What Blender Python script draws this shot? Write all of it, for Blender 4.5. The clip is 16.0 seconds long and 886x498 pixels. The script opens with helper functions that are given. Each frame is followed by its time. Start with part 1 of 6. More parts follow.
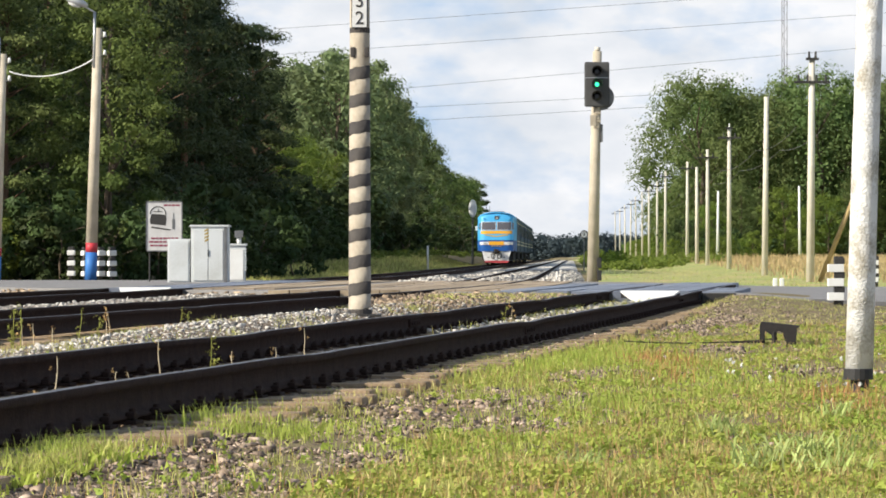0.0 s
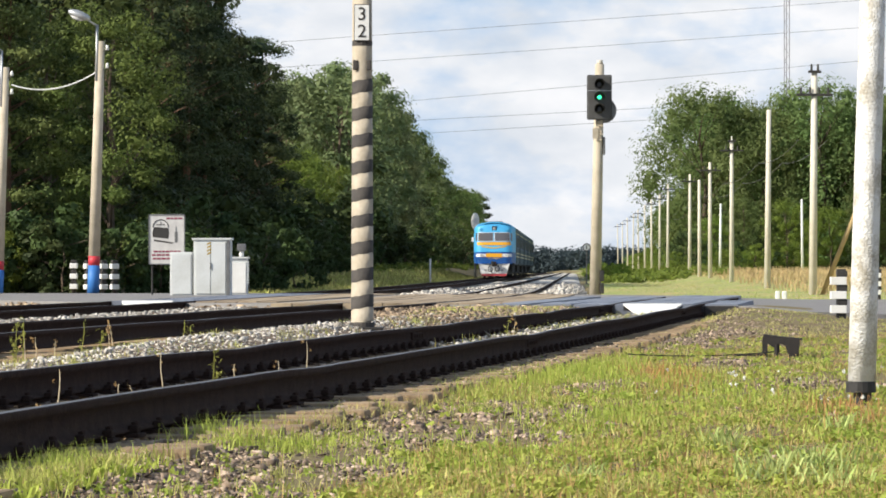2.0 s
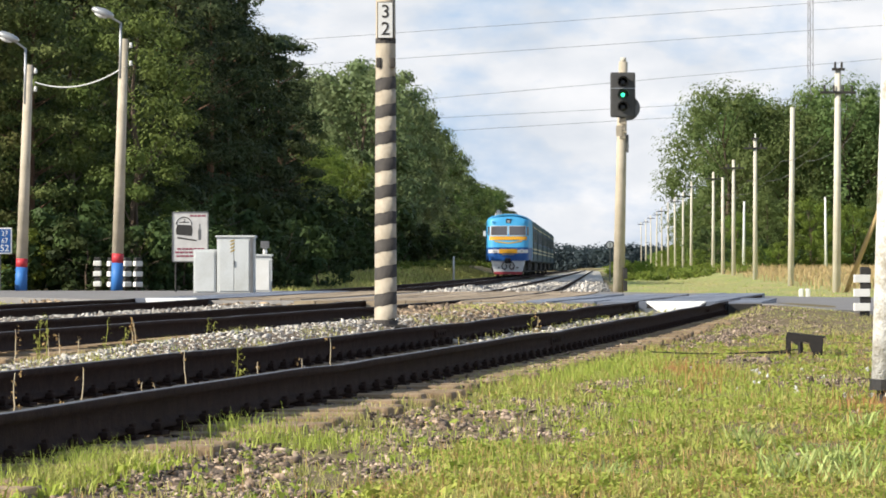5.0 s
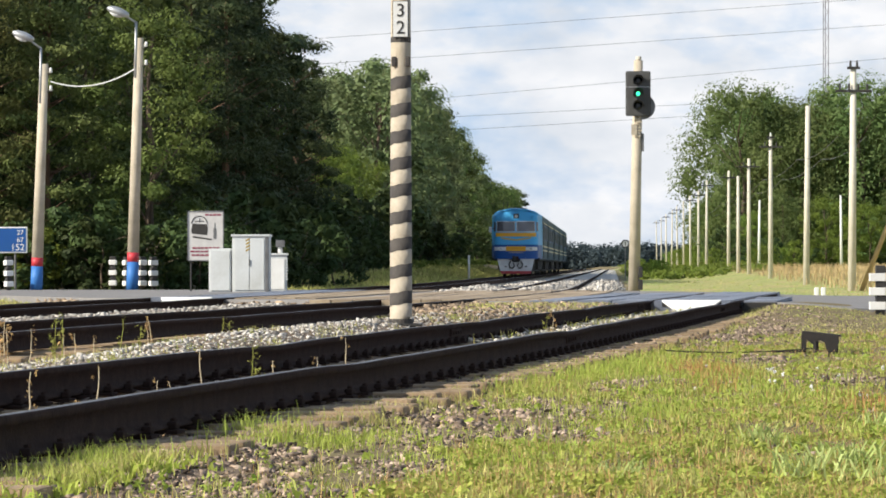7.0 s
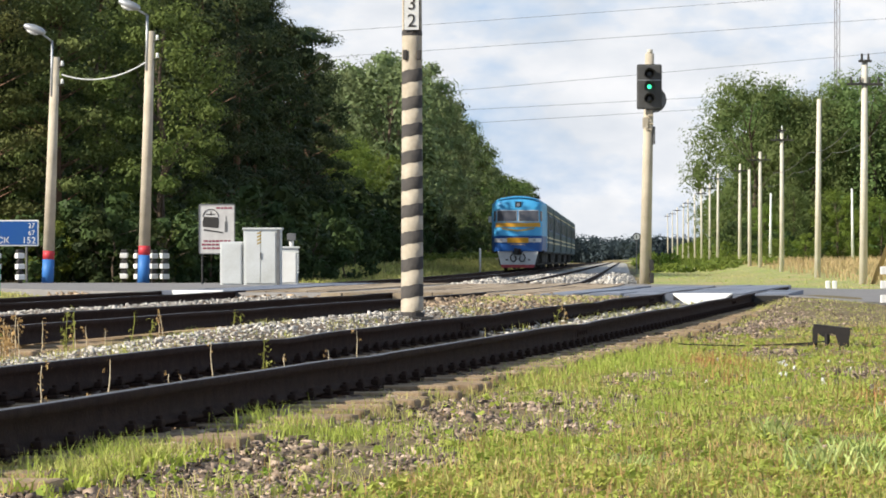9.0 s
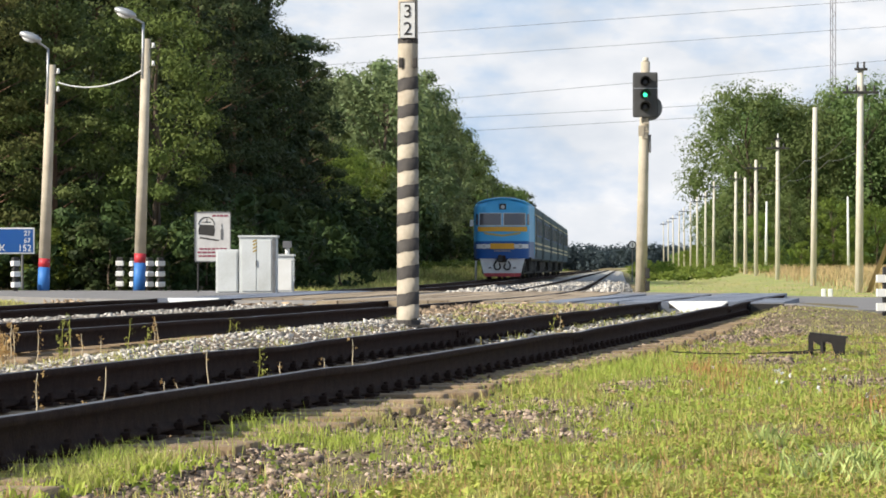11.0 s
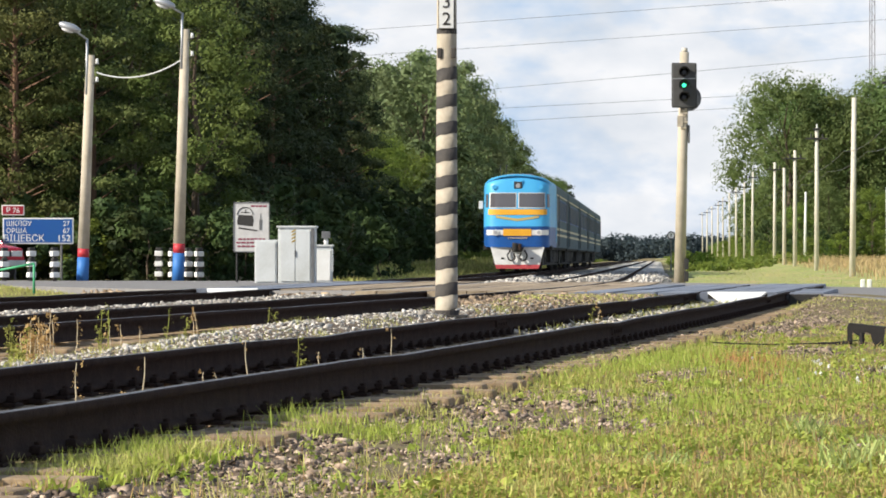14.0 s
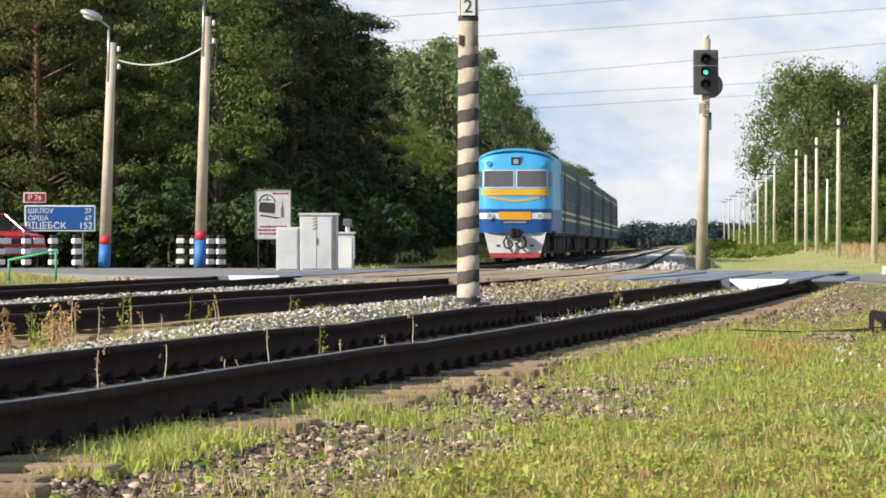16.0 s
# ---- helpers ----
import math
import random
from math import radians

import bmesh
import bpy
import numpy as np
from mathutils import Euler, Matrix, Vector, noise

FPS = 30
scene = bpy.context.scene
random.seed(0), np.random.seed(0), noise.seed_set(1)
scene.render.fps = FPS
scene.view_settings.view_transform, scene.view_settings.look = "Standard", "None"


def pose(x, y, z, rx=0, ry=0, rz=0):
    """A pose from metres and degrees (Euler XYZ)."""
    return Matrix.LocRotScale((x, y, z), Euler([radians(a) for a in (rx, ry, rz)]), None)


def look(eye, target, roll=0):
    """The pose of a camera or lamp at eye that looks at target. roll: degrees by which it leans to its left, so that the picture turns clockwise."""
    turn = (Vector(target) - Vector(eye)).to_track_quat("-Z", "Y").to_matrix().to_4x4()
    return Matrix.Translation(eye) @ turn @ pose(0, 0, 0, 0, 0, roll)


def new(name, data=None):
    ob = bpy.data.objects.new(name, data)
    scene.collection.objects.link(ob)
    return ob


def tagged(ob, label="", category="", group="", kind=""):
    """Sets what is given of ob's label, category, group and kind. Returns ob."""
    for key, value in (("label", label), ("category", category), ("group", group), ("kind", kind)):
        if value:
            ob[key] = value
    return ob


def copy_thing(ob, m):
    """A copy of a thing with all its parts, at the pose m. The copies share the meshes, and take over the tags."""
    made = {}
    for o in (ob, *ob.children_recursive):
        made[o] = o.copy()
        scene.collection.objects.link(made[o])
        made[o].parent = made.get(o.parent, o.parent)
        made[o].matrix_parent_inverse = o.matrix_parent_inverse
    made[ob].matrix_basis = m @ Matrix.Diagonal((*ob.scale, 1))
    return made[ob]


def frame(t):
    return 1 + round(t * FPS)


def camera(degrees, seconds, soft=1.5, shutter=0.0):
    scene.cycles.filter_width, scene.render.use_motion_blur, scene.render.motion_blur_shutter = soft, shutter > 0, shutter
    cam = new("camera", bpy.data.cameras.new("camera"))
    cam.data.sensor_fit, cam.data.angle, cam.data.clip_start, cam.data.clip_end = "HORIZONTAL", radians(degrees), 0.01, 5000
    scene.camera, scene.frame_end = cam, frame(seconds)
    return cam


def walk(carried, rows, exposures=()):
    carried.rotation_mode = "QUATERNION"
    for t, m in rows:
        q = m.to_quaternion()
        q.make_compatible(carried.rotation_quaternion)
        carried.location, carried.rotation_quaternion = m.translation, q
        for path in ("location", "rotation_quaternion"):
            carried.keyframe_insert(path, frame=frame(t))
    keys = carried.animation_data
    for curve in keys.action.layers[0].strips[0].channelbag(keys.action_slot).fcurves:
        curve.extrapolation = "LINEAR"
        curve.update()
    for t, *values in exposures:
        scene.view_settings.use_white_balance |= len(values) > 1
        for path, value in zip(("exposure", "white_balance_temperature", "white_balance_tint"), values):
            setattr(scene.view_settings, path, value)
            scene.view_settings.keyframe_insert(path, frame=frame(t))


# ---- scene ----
# World: metres, z = 0 at the rail heads, the camera stands beside the tracks and looks along them.
EYE = Vector((0.0, 0.0, 0.60))
cam = camera(13.16, 16.0, soft=1.75)
# seconds, turn to the right, tilt upwards, lean to the left, in degrees
TURNS = [
    (0, 0.0000, 0.1180, 0.0000),
    (0.5, -0.0244, 0.2054, -0.0189),
    (1, -0.0877, 0.2586, -0.0247),
    (1.5, -0.1529, 0.2717, -0.0271),
    (2, -0.0377, 0.3115, -0.0311),
    (2.5, -0.0118, 0.3359, -0.0273),
    (3, -0.1505, 0.3300, 0.0013),
    (3.5, -0.3332, 0.2904, -0.0478),
    (3.7, -0.3876, 0.2747, -0.0169),
    (5.8, -0.3878, 0.2754, 0.0027),
    (6, -0.5106, 0.2765, 0.0022),
    (6.5, -0.6004, 0.2788, 0.0218),
    (7, -0.6141, 0.2585, -0.0389),
    (7.5, -0.4291, 0.1633, -0.0388),
    (8, -0.6518, 0.0981, 0.0231),
    (8.5, -0.6399, 0.0642, 0.0158),
    (9, -0.7811, 0.1564, -0.0329),
    (9.5, -0.4464, 0.1698, 0.0142),
    (10, -0.6667, 0.2527, 0.0464),
    (10.2, -0.7120, 0.2781, 0.0169),
    (12.3, -0.7211, 0.2397, -0.0182),
    (12.5, -0.7852, 0.2252, -0.0248),
    (13, -0.9258, 0.1595, -0.0258),
    (13.5, -1.0793, 0.1569, 0.0384),
    (14, -1.2953, 0.1311, 0.0310),
    (14.5, -1.3246, 0.0463, -0.0010),
    (15, -1.4219, 0.0358, 0.0489),
    (15.5, -1.6451, -0.0071, 0.0542),
    (16, -1.6177, -0.0589, 0.0130),
]


def aim(turn, tilt, lean):
    a, b = radians(turn), radians(tilt)
    way = Vector((math.sin(a) * math.cos(b), math.cos(a) * math.cos(b), math.sin(b)))
    return look(EYE, EYE + 100 * way, lean)


walk(cam, [(t, aim(a, b, c)) for t, a, b, c in TURNS], exposures=[(0, 0.46), (16, 0.46)])

# ---- light ----
SUN_DIR = Vector((-0.80, -0.38, 0.52)).normalized()  # towards the sun
world = bpy.data.worlds.new("world")
scene.world = world
world.use_nodes = True
wn, wl = world.node_tree.nodes, world.node_tree.links
wn.clear()
w_out = wn.new("ShaderNodeOutputWorld")
w_bg = wn.new("ShaderNodeBackground")
w_sky = wn.new("ShaderNodeTexSky")
w_sky.sky_type = "NISHITA"
w_sky.sun_disc = False
w_sky.sun_elevation = math.asin(SUN_DIR.z)
w_sky.sun_rotation = math.atan2(SUN_DIR.x, SUN_DIR.y)
w_sky.dust_density = 0.6
w_tc = wn.new("ShaderNodeTexCoord")
w_map = wn.new("ShaderNodeMapping")
w_map.inputs["Scale"].default_value = (1.0, 1.0, 2.1)
w_map.inputs["Location"].default_value = (0.37, 0.0, 0.02)
w_noise = wn.new("ShaderNodeTexNoise")
w_noise.inputs["Scale"].default_value = 13.0
w_noise.inputs["Detail"].default_value = 6.0
w_noise.inputs["Roughness"].default_value = 0.55
w_ramp = wn.new("ShaderNodeValToRGB")
w_ramp.color_ramp.elements[0].position = 0.42
w_ramp.color_ramp.elements[0].color = (0.04, 0.04, 0.04, 1)
w_ramp.color_ramp.elements[1].position = 0.55
w_ramp.color_ramp.elements[1].color = (0.97, 0.97, 0.97, 1)
w_shade = wn.new("ShaderNodeTexNoise")
w_shade.inputs["Scale"].default_value = 24.0
w_shade.inputs["Detail"].default_value = 5.0
w_cloud = wn.new("ShaderNodeValToRGB")
w_cloud.color_ramp.elements[0].position = 0.33
w_cloud.color_ramp.elements[0].color = (6.4, 6.9, 7.6, 1)
w_cloud.color_ramp.elements[1].position = 0.62
w_cloud.color_ramp.elements[1].color = (9.3, 9.3, 9.45, 1)
w_blue = wn.new("ShaderNodeMix")
w_blue.data_type = "RGBA"
w_blue.inputs["Factor"].default_value = 0.85
w_blue.inputs["B"].default_value = (4.0, 5.8, 8.5, 1)
w_mix = wn.new("ShaderNodeMix")
w_mix.data_type = "RGBA"
wl.new(w_tc.outputs["Generated"], w_map.inputs["Vector"])
wl.new(w_map.outputs["Vector"], w_noise.inputs["Vector"])
wl.new(w_map.outputs["Vector"], w_shade.inputs["Vector"])
wl.new(w_noise.outputs["Fac"], w_ramp.inputs["Fac"])
wl.new(w_shade.outputs["Fac"], w_cloud.inputs["Fac"])
wl.new(w_sky.outputs["Color"], w_blue.inputs["A"])
# the clouds thin out overhead into open blue
w_sep = wn.new("ShaderNodeSeparateXYZ")
w_high = wn.new("ShaderNodeMapRange")
w_high.inputs["From Min"].default_value = 0.12
w_high.inputs["From Max"].default_value = 0.45
w_high.inputs["To Min"].default_value = 1.0
w_high.inputs["To Max"].default_value = 0.22
w_less = wn.new("ShaderNodeMath")
w_less.operation = "MULTIPLY"
w_tint = wn.new("ShaderNodeMath")
w_tint.operation = "MULTIPLY"
w_tint.inputs[1].default_value = 0.85
wl.new(w_tc.outputs["Generated"], w_sep.inputs[0])
wl.new(w_sep.outputs["Z"], w_high.inputs["Value"])
wl.new(w_ramp.outputs["Color"], w_less.inputs[0])
wl.new(w_high.outputs["Result"], w_less.inputs[1])
wl.new(w_high.outputs["Result"], w_tint.inputs[0])
wl.new(w_tint.outputs[0], w_blue.inputs["Factor"])
wl.new(w_less.outputs[0], w_mix.inputs["Factor"])
wl.new(w_blue.outputs["Result"], w_mix.inputs["A"])
wl.new(w_cloud.outputs["Color"], w_mix.inputs["B"])
wl.new(w_mix.outputs["Result"], w_bg.inputs["Color"])
w_bg.inputs["Strength"].default_value = 0.077
wl.new(w_bg.outputs["Background"], w_out.inputs["Surface"])

sun_data = bpy.data.lights.new("sun", "SUN")
sun_data.energy = 5.0
sun_data.angle = radians(0.53)
sun_data.color = (1.0, 0.93, 0.80)
sun = new("sun", sun_data)
sun.matrix_world = look(SUN_DIR * 100, (0, 0, 0))

# ---- materials ----
MATS = {}


def mat(name, c1, c2=None, scale=4.0, rough=0.8, metal=0.0, bump=0.0, fine=40.0, vary=0.0, mid=0.5, spread=0.25, glow=None, through_light=0.0, by_object=0.5):
    """A surface with two colours mottled at two scales, uneven gloss and fine relief; vary: difference from object to object or island to island."""
    if name in MATS:
        return MATS[name]
    m = bpy.data.materials.new(name)
    MATS[name] = m
    m.use_nodes = True
    n, l = m.node_tree.nodes, m.node_tree.links
    b = n["Principled BSDF"]
    b.inputs["Metallic"].default_value = metal
    b.inputs["Specular IOR Level"].default_value = 0.12 if through_light else 0.35
    c2 = c2 or tuple(v * 0.75 for v in c1)
    tc = n.new("ShaderNodeTexCoord")
    big = n.new("ShaderNodeTexNoise")
    big.inputs["Scale"].default_value = scale
    big.inputs["Detail"].default_value = 5.0
    small = n.new("ShaderNodeTexNoise")
    small.inputs["Scale"].default_value = fine
    small.inputs["Detail"].default_value = 3.0
    for t in (big, small):
        l.new(tc.outputs["Object"], t.inputs["Vector"])
    add = n.new("ShaderNodeMath")
    add.operation = "MULTIPLY_ADD"
    add.inputs[1].default_value = 0.35
    l.new(small.outputs["Fac"], add.inputs[0])
    l.new(big.outputs["Fac"], add.inputs[2])
    ramp = n.new("ShaderNodeValToRGB")
    ramp.color_ramp.elements[0].position = mid + 0.175 - spread
    ramp.color_ramp.elements[1].position = mid + 0.175 + spread
    ramp.color_ramp.elements[0].color = (*c1, 1)
    ramp.color_ramp.elements[1].color = (*c2, 1)
    l.new(add.outputs[0], ramp.inputs["Fac"])
    colour = ramp.outputs["Color"]
    if vary:
        info = n.new("ShaderNodeObjectInfo")
        geo = n.new("ShaderNodeNewGeometry")
        s = n.new("ShaderNodeMix")
        s.inputs["Factor"].default_value = by_object
        l.new(geo.outputs["Random Per Island"], s.inputs["A"])
        l.new(info.outputs["Random"], s.inputs["B"])
        r = n.new("ShaderNodeMapRange")
        r.inputs["To Min"].default_value = 1 - vary
        r.inputs["To Max"].default_value = 1 + vary
        l.new(s.outputs["Result"], r.inputs["Value"])
        hsv = n.new("ShaderNodeHueSaturation")
        if by_object > 0.5:
            hue = n.new("ShaderNodeMapRange")
            hue.inputs["To Min"].default_value = 0.478
            hue.inputs["To Max"].default_value = 0.515
            l.new(info.outputs["Random"], hue.inputs["Value"])
            l.new(hue.outputs["Result"], hsv.inputs["Hue"])
        l.new(r.outputs["Result"], hsv.inputs["Value"])
        l.new(colour, hsv.inputs["Color"])
        colour = hsv.outputs["Color"]
    l.new(colour, b.inputs["Base Color"])
    rr = n.new("ShaderNodeMapRange")
    rr.inputs["To Min"].default_value = max(rough - 0.12, 0.02)
    rr.inputs["To Max"].default_value = min(rough + 0.12, 1)
    l.new(small.outputs["Fac"], rr.inputs["Value"])
    l.new(rr.outputs["Result"], b.inputs["Roughness"])
    if bump:
        bp = n.new("ShaderNodeBump")
        bp.inputs["Strength"].default_value = bump
        bp.inputs["Distance"].default_value = 0.02
        l.new(small.outputs["Fac"], bp.inputs["Height"])
        l.new(bp.outputs["Normal"], b.inputs["Normal"])
    if glow:
        b.inputs["Emission Color"].default_value = (*glow[0], 1)
        b.inputs["Emission Strength"].default_value = glow[1]
    if through_light:
        tr = n.new("ShaderNodeBsdfTranslucent")
        l.new(colour, tr.inputs["Color"])
        mx = n.new("ShaderNodeMixShader")
        mx.inputs["Fac"].default_value = through_light
        l.new(b.outputs["BSDF"], mx.inputs[1])
        l.new(tr.outputs["BSDF"], mx.inputs[2])
        l.new(mx.outputs["Shader"], n["Material Output"].inputs["Surface"])
    if name == "rail_rust":
        b.inputs["Specular IOR Level"].default_value = 0.05
    return m


RAIL_RUST = mat("rail_rust", (0.056, 0.036, 0.029), (0.030, 0.020, 0.017), 9, 0.85, 0.0, 0.4, 60)
RAIL_TOP = mat("rail_top", (0.20, 0.195, 0.195), (0.13, 0.115, 0.11), 3, 0.5, 0.7, 0.0, 50)
SLEEPER = mat("sleeper_wood", (0.37, 0.27, 0.165), (0.20, 0.14, 0.085), 5, 0.9, 0, 0.5, 35, vary=0.4)
BALLAST = mat("ballast_fines", (0.27, 0.20, 0.14), (0.15, 0.11, 0.075), 3, 0.95, 0, 0.8, 30)
STONE_PALE = mat("pale_stone", (0.56, 0.53, 0.49), (0.34, 0.31, 0.27), 1.2, 0.9, 0, 0.3, 60, vary=0.55, by_object=0.0)
STONE_DARK = mat("dark_stone", (0.42, 0.325, 0.25), (0.12, 0.085, 0.062), 14, 0.95, 0, 0.3, 60, vary=0.75, by_object=0.0, spread=0.18)
STONE_BROWN = mat("brown_stone", (0.40, 0.31, 0.22), (0.20, 0.14, 0.09), 2, 0.95, 0, 0.3, 60, vary=0.5, by_object=0.0)
SOIL = mat("grassy_soil", (0.17, 0.155, 0.06), (0.19, 0.13, 0.075), 1.6, 0.95, 0, 0.8, 26)
MEADOW = mat("meadow_sward", (0.24, 0.33, 0.08), (0.46, 0.36, 0.17), 0.30, 0.95, 0, 0.8, 3, spread=0.16)
GRASS = mat("grass_blades", (0.34, 0.43, 0.08), (0.60, 0.50, 0.22), 1.4, 0.6, 0, 0, 8, vary=0.5, through_light=0.38, by_object=0.0)
GRASS_DRY = mat("dry_stalks", (0.54, 0.38, 0.17), (0.40, 0.24, 0.10), 2, 0.75, 0, 0, 20, vary=0.35, through_light=0.25, by_object=0.1)
RED_STALK = mat("reddish_stalks", (0.46, 0.19, 0.09), (0.50, 0.30, 0.12), 3, 0.75, 0, 0, 20, vary=0.3, through_light=0.25, by_object=0.0)
BALLAST_PALE = mat("pale_ballast", (0.66, 0.62, 0.56), (0.48, 0.44, 0.38), 0.8, 0.95, 0, 0.8, 12)
ASPHALT = mat("asphalt", (0.27, 0.26, 0.255), (0.19, 0.18, 0.175), 1.2, 0.85, 0, 0.4, 40)
DECK = mat("deck_planks", (0.46, 0.37, 0.26), (0.27, 0.20, 0.135), 3, 0.9, 0, 0.5, 20, vary=0.35)
RUBBER = mat("rubber_deck", (0.25, 0.275, 0.34), (0.16, 0.18, 0.22), 2, 0.6, 0, 0.3, 30, vary=0.2)
CONCRETE = mat("concrete", (0.58, 0.51, 0.40), (0.40, 0.345, 0.26), 2.5, 0.85, 0, 0.3, 30, vary=0.08)
CONCRETE_GREY = mat("grey_concrete", (0.66, 0.62, 0.53), (0.50, 0.46, 0.38), 1.5, 0.85, 0, 0.3, 20, vary=0.12)
WHITEWASH = mat("whitewash", (0.80, 0.79, 0.77), (0.40, 0.365, 0.30), 6.0, 0.85, 0, 0.5, 60, mid=0.54, spread=0.12)
WHITE = mat("white_paint", (0.80, 0.80, 0.78), (0.70, 0.69, 0.66), 3, 0.55, 0, 0.1, 30)
CREAM = mat("cream_paint", (0.50, 0.44, 0.35), (0.36, 0.305, 0.23), 6, 0.75, 0, 0.3, 25)
BLACK = mat("black_paint", (0.028, 0.027, 0.027), (0.05, 0.046, 0.042), 4, 0.6, 0, 0.2, 25)
STRIPE_BROWN = mat("faded_black_paint", (0.046, 0.042, 0.041), (0.085, 0.075, 0.066), 6, 0.8, 0, 0.3, 25)
RED = mat("red_paint", (0.55, 0.045, 0.06), (0.45, 0.04, 0.05), 3, 0.5, 0, 0.1, 30)
BLUE_BAND = mat("blue_band_paint", (0.045, 0.19, 0.52), (0.04, 0.15, 0.42), 3, 0.55, 0, 0.1, 30)
GREY_METAL = mat("grey_metal", (0.22, 0.22, 0.22), (0.14, 0.14, 0.14), 4, 0.5, 0.5, 0.1, 30)
ZINC = mat("zinc", (0.55, 0.56, 0.57), (0.40, 0.41, 0.42), 4, 0.45, 0.6, 0.1, 30)
DARK_METAL = mat("dark_metal", (0.03, 0.03, 0.032), (0.05, 0.046, 0.042), 4, 0.6, 0.2, 0.2, 30)
CABINET = mat("cabinet_paint", (0.60, 0.62, 0.62), (0.48, 0.49, 0.47), 1.4, 0.5, 0, 0.1, 24, mid=0.58, spread=0.2)
SIGN_BLUE = mat("sign_blue", (0.012, 0.080, 0.31), (0.016, 0.09, 0.29), 3, 0.45, 0, 0, 30)
SIGN_WHITE = mat("sign_white", (0.78, 0.78, 0.77), (0.68, 0.68, 0.66), 5, 0.5, 0, 0, 30)
GREEN_PAINT = mat("green_paint", (0.08, 0.42, 0.20), (0.06, 0.32, 0.16), 5, 0.5, 0, 0.1, 30)
BARK = mat("bark", (0.13, 0.095, 0.065), (0.07, 0.052, 0.04), 3, 0.95, 0, 0.8, 14, vary=0.3)
PINE_BARK = mat("pine_bark", (0.17, 0.095, 0.055), (0.09, 0.055, 0.04), 2, 0.95, 0, 0.8, 14, vary=0.3)
LEAF = mat("broad_leaves", (0.052, 0.088, 0.026), (0.125, 0.165, 0.050), 0.35, 0.55, 0, 0, 1.2, spread=0.14, vary=0.42, through_light=0.3, by_object=0.75)
# leaf green lowered so that the shrubs carry the wood's shade
LEAF_SHADE = mat("shaded_shrub_leaves", (0.036, 0.060, 0.022), (0.070, 0.098, 0.032), 0.35, 0.6, 0, 0, 1.2, spread=0.14, vary=0.4, through_light=0.2, by_object=0.75)
LEAF_BRIGHT = mat("light_leaves", (0.13, 0.20, 0.036), (0.19, 0.25, 0.050), 0.35, 0.55, 0, 0, 3, vary=0.3, through_light=0.35, by_object=0.6)
LEAF_PALE = mat("willow_leaves", (0.20, 0.24, 0.115), (0.13, 0.175, 0.07), 0.35, 0.55, 0, 0, 3, vary=0.35, through_light=0.35, by_object=0.75)
LEAF_GROVE = mat("grove_leaves", (0.115, 0.175, 0.058), (0.185, 0.235, 0.085), 0.25, 0.55, 0, 0, 1.5, spread=0.16, vary=0.25, through_light=0.4, by_object=0.75)
# shade is put into this needle colour, for the wood's dark face
NEEDLE_SHADE = mat("shaded_needles", (0.034, 0.055, 0.026), (0.080, 0.098, 0.040), 0.35, 0.6, 0, 0, 1.2, spread=0.14, vary=0.42, through_light=0.2, by_object=0.75)
# lit copy of the needles, lightened for the pines behind the road
NEEDLE_SUN = mat("sunlit_needles", (0.085, 0.115, 0.034), (0.165, 0.18, 0.060), 0.35, 0.6, 0, 0, 1.2, spread=0.16, vary=0.25, through_light=0.25, by_object=0.75)
LEAF_OLIVE = mat("alder_leaves", (0.085, 0.125, 0.032), (0.165, 0.20, 0.055), 0.35, 0.55, 0, 0, 1.2, spread=0.16, vary=0.25, through_light=0.3, by_object=0.75)
LENS_GREEN = mat("green_lens", (0.01, 0.3, 0.12), (0.01, 0.3, 0.12), 3, 0.3, glow=((0.05, 1.0, 0.42), 1.6))
LENS_DARK = mat("dark_lens", (0.012, 0.012, 0.014), (0.02, 0.02, 0.02), 3, 0.15)
TR_BLUE = mat("train_light_blue", (0.08, 0.42, 0.76), (0.06, 0.36, 0.68), 1.2, 0.4, 0, 0, 20)
TR_DARK = mat("train_dark_blue", (0.012, 0.095, 0.35), (0.014, 0.075, 0.27), 1.5, 0.42, 0, 0, 20)
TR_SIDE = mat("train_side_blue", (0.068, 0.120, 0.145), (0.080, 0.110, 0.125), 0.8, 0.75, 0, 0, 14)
TR_YELLOW = mat("train_yellow", (0.78, 0.40, 0.035), (0.70, 0.34, 0.03), 2, 0.45, 0, 0, 20)
TR_CREAM = mat("train_cream", (0.62, 0.55, 0.34), (0.5, 0.44, 0.28), 2, 0.5, 0, 0, 20)
TR_WHITE = mat("train_white", (0.74, 0.74, 0.74), (0.55, 0.54, 0.53), 2.5, 0.5, 0, 0, 20, mid=0.58)
TR_RED = mat("train_red", (0.50, 0.07, 0.08), (0.36, 0.05, 0.06), 2.5, 0.55, 0, 0, 20)
TR_ROOF = mat("train_roof", (0.10, 0.30, 0.46), (0.07, 0.2, 0.32), 1.0, 0.6, 0, 0, 15)
TR_GREY_ROOF = mat("train_grey_roof", (0.16, 0.19, 0.22), (0.10, 0.12, 0.14), 1.0, 0.65, 0, 0, 15)
UNDER = mat("underframe_grime", (0.030, 0.028, 0.027), (0.05, 0.045, 0.04), 3, 0.8, 0.1, 0.3, 20)
CAR_RED = mat("car_red", (0.55, 0.03, 0.05), (0.5, 0.03, 0.045), 2, 0.25)
TYRE = mat("tyre_rubber", (0.02, 0.02, 0.02), (0.03, 0.03, 0.03), 5, 0.85)


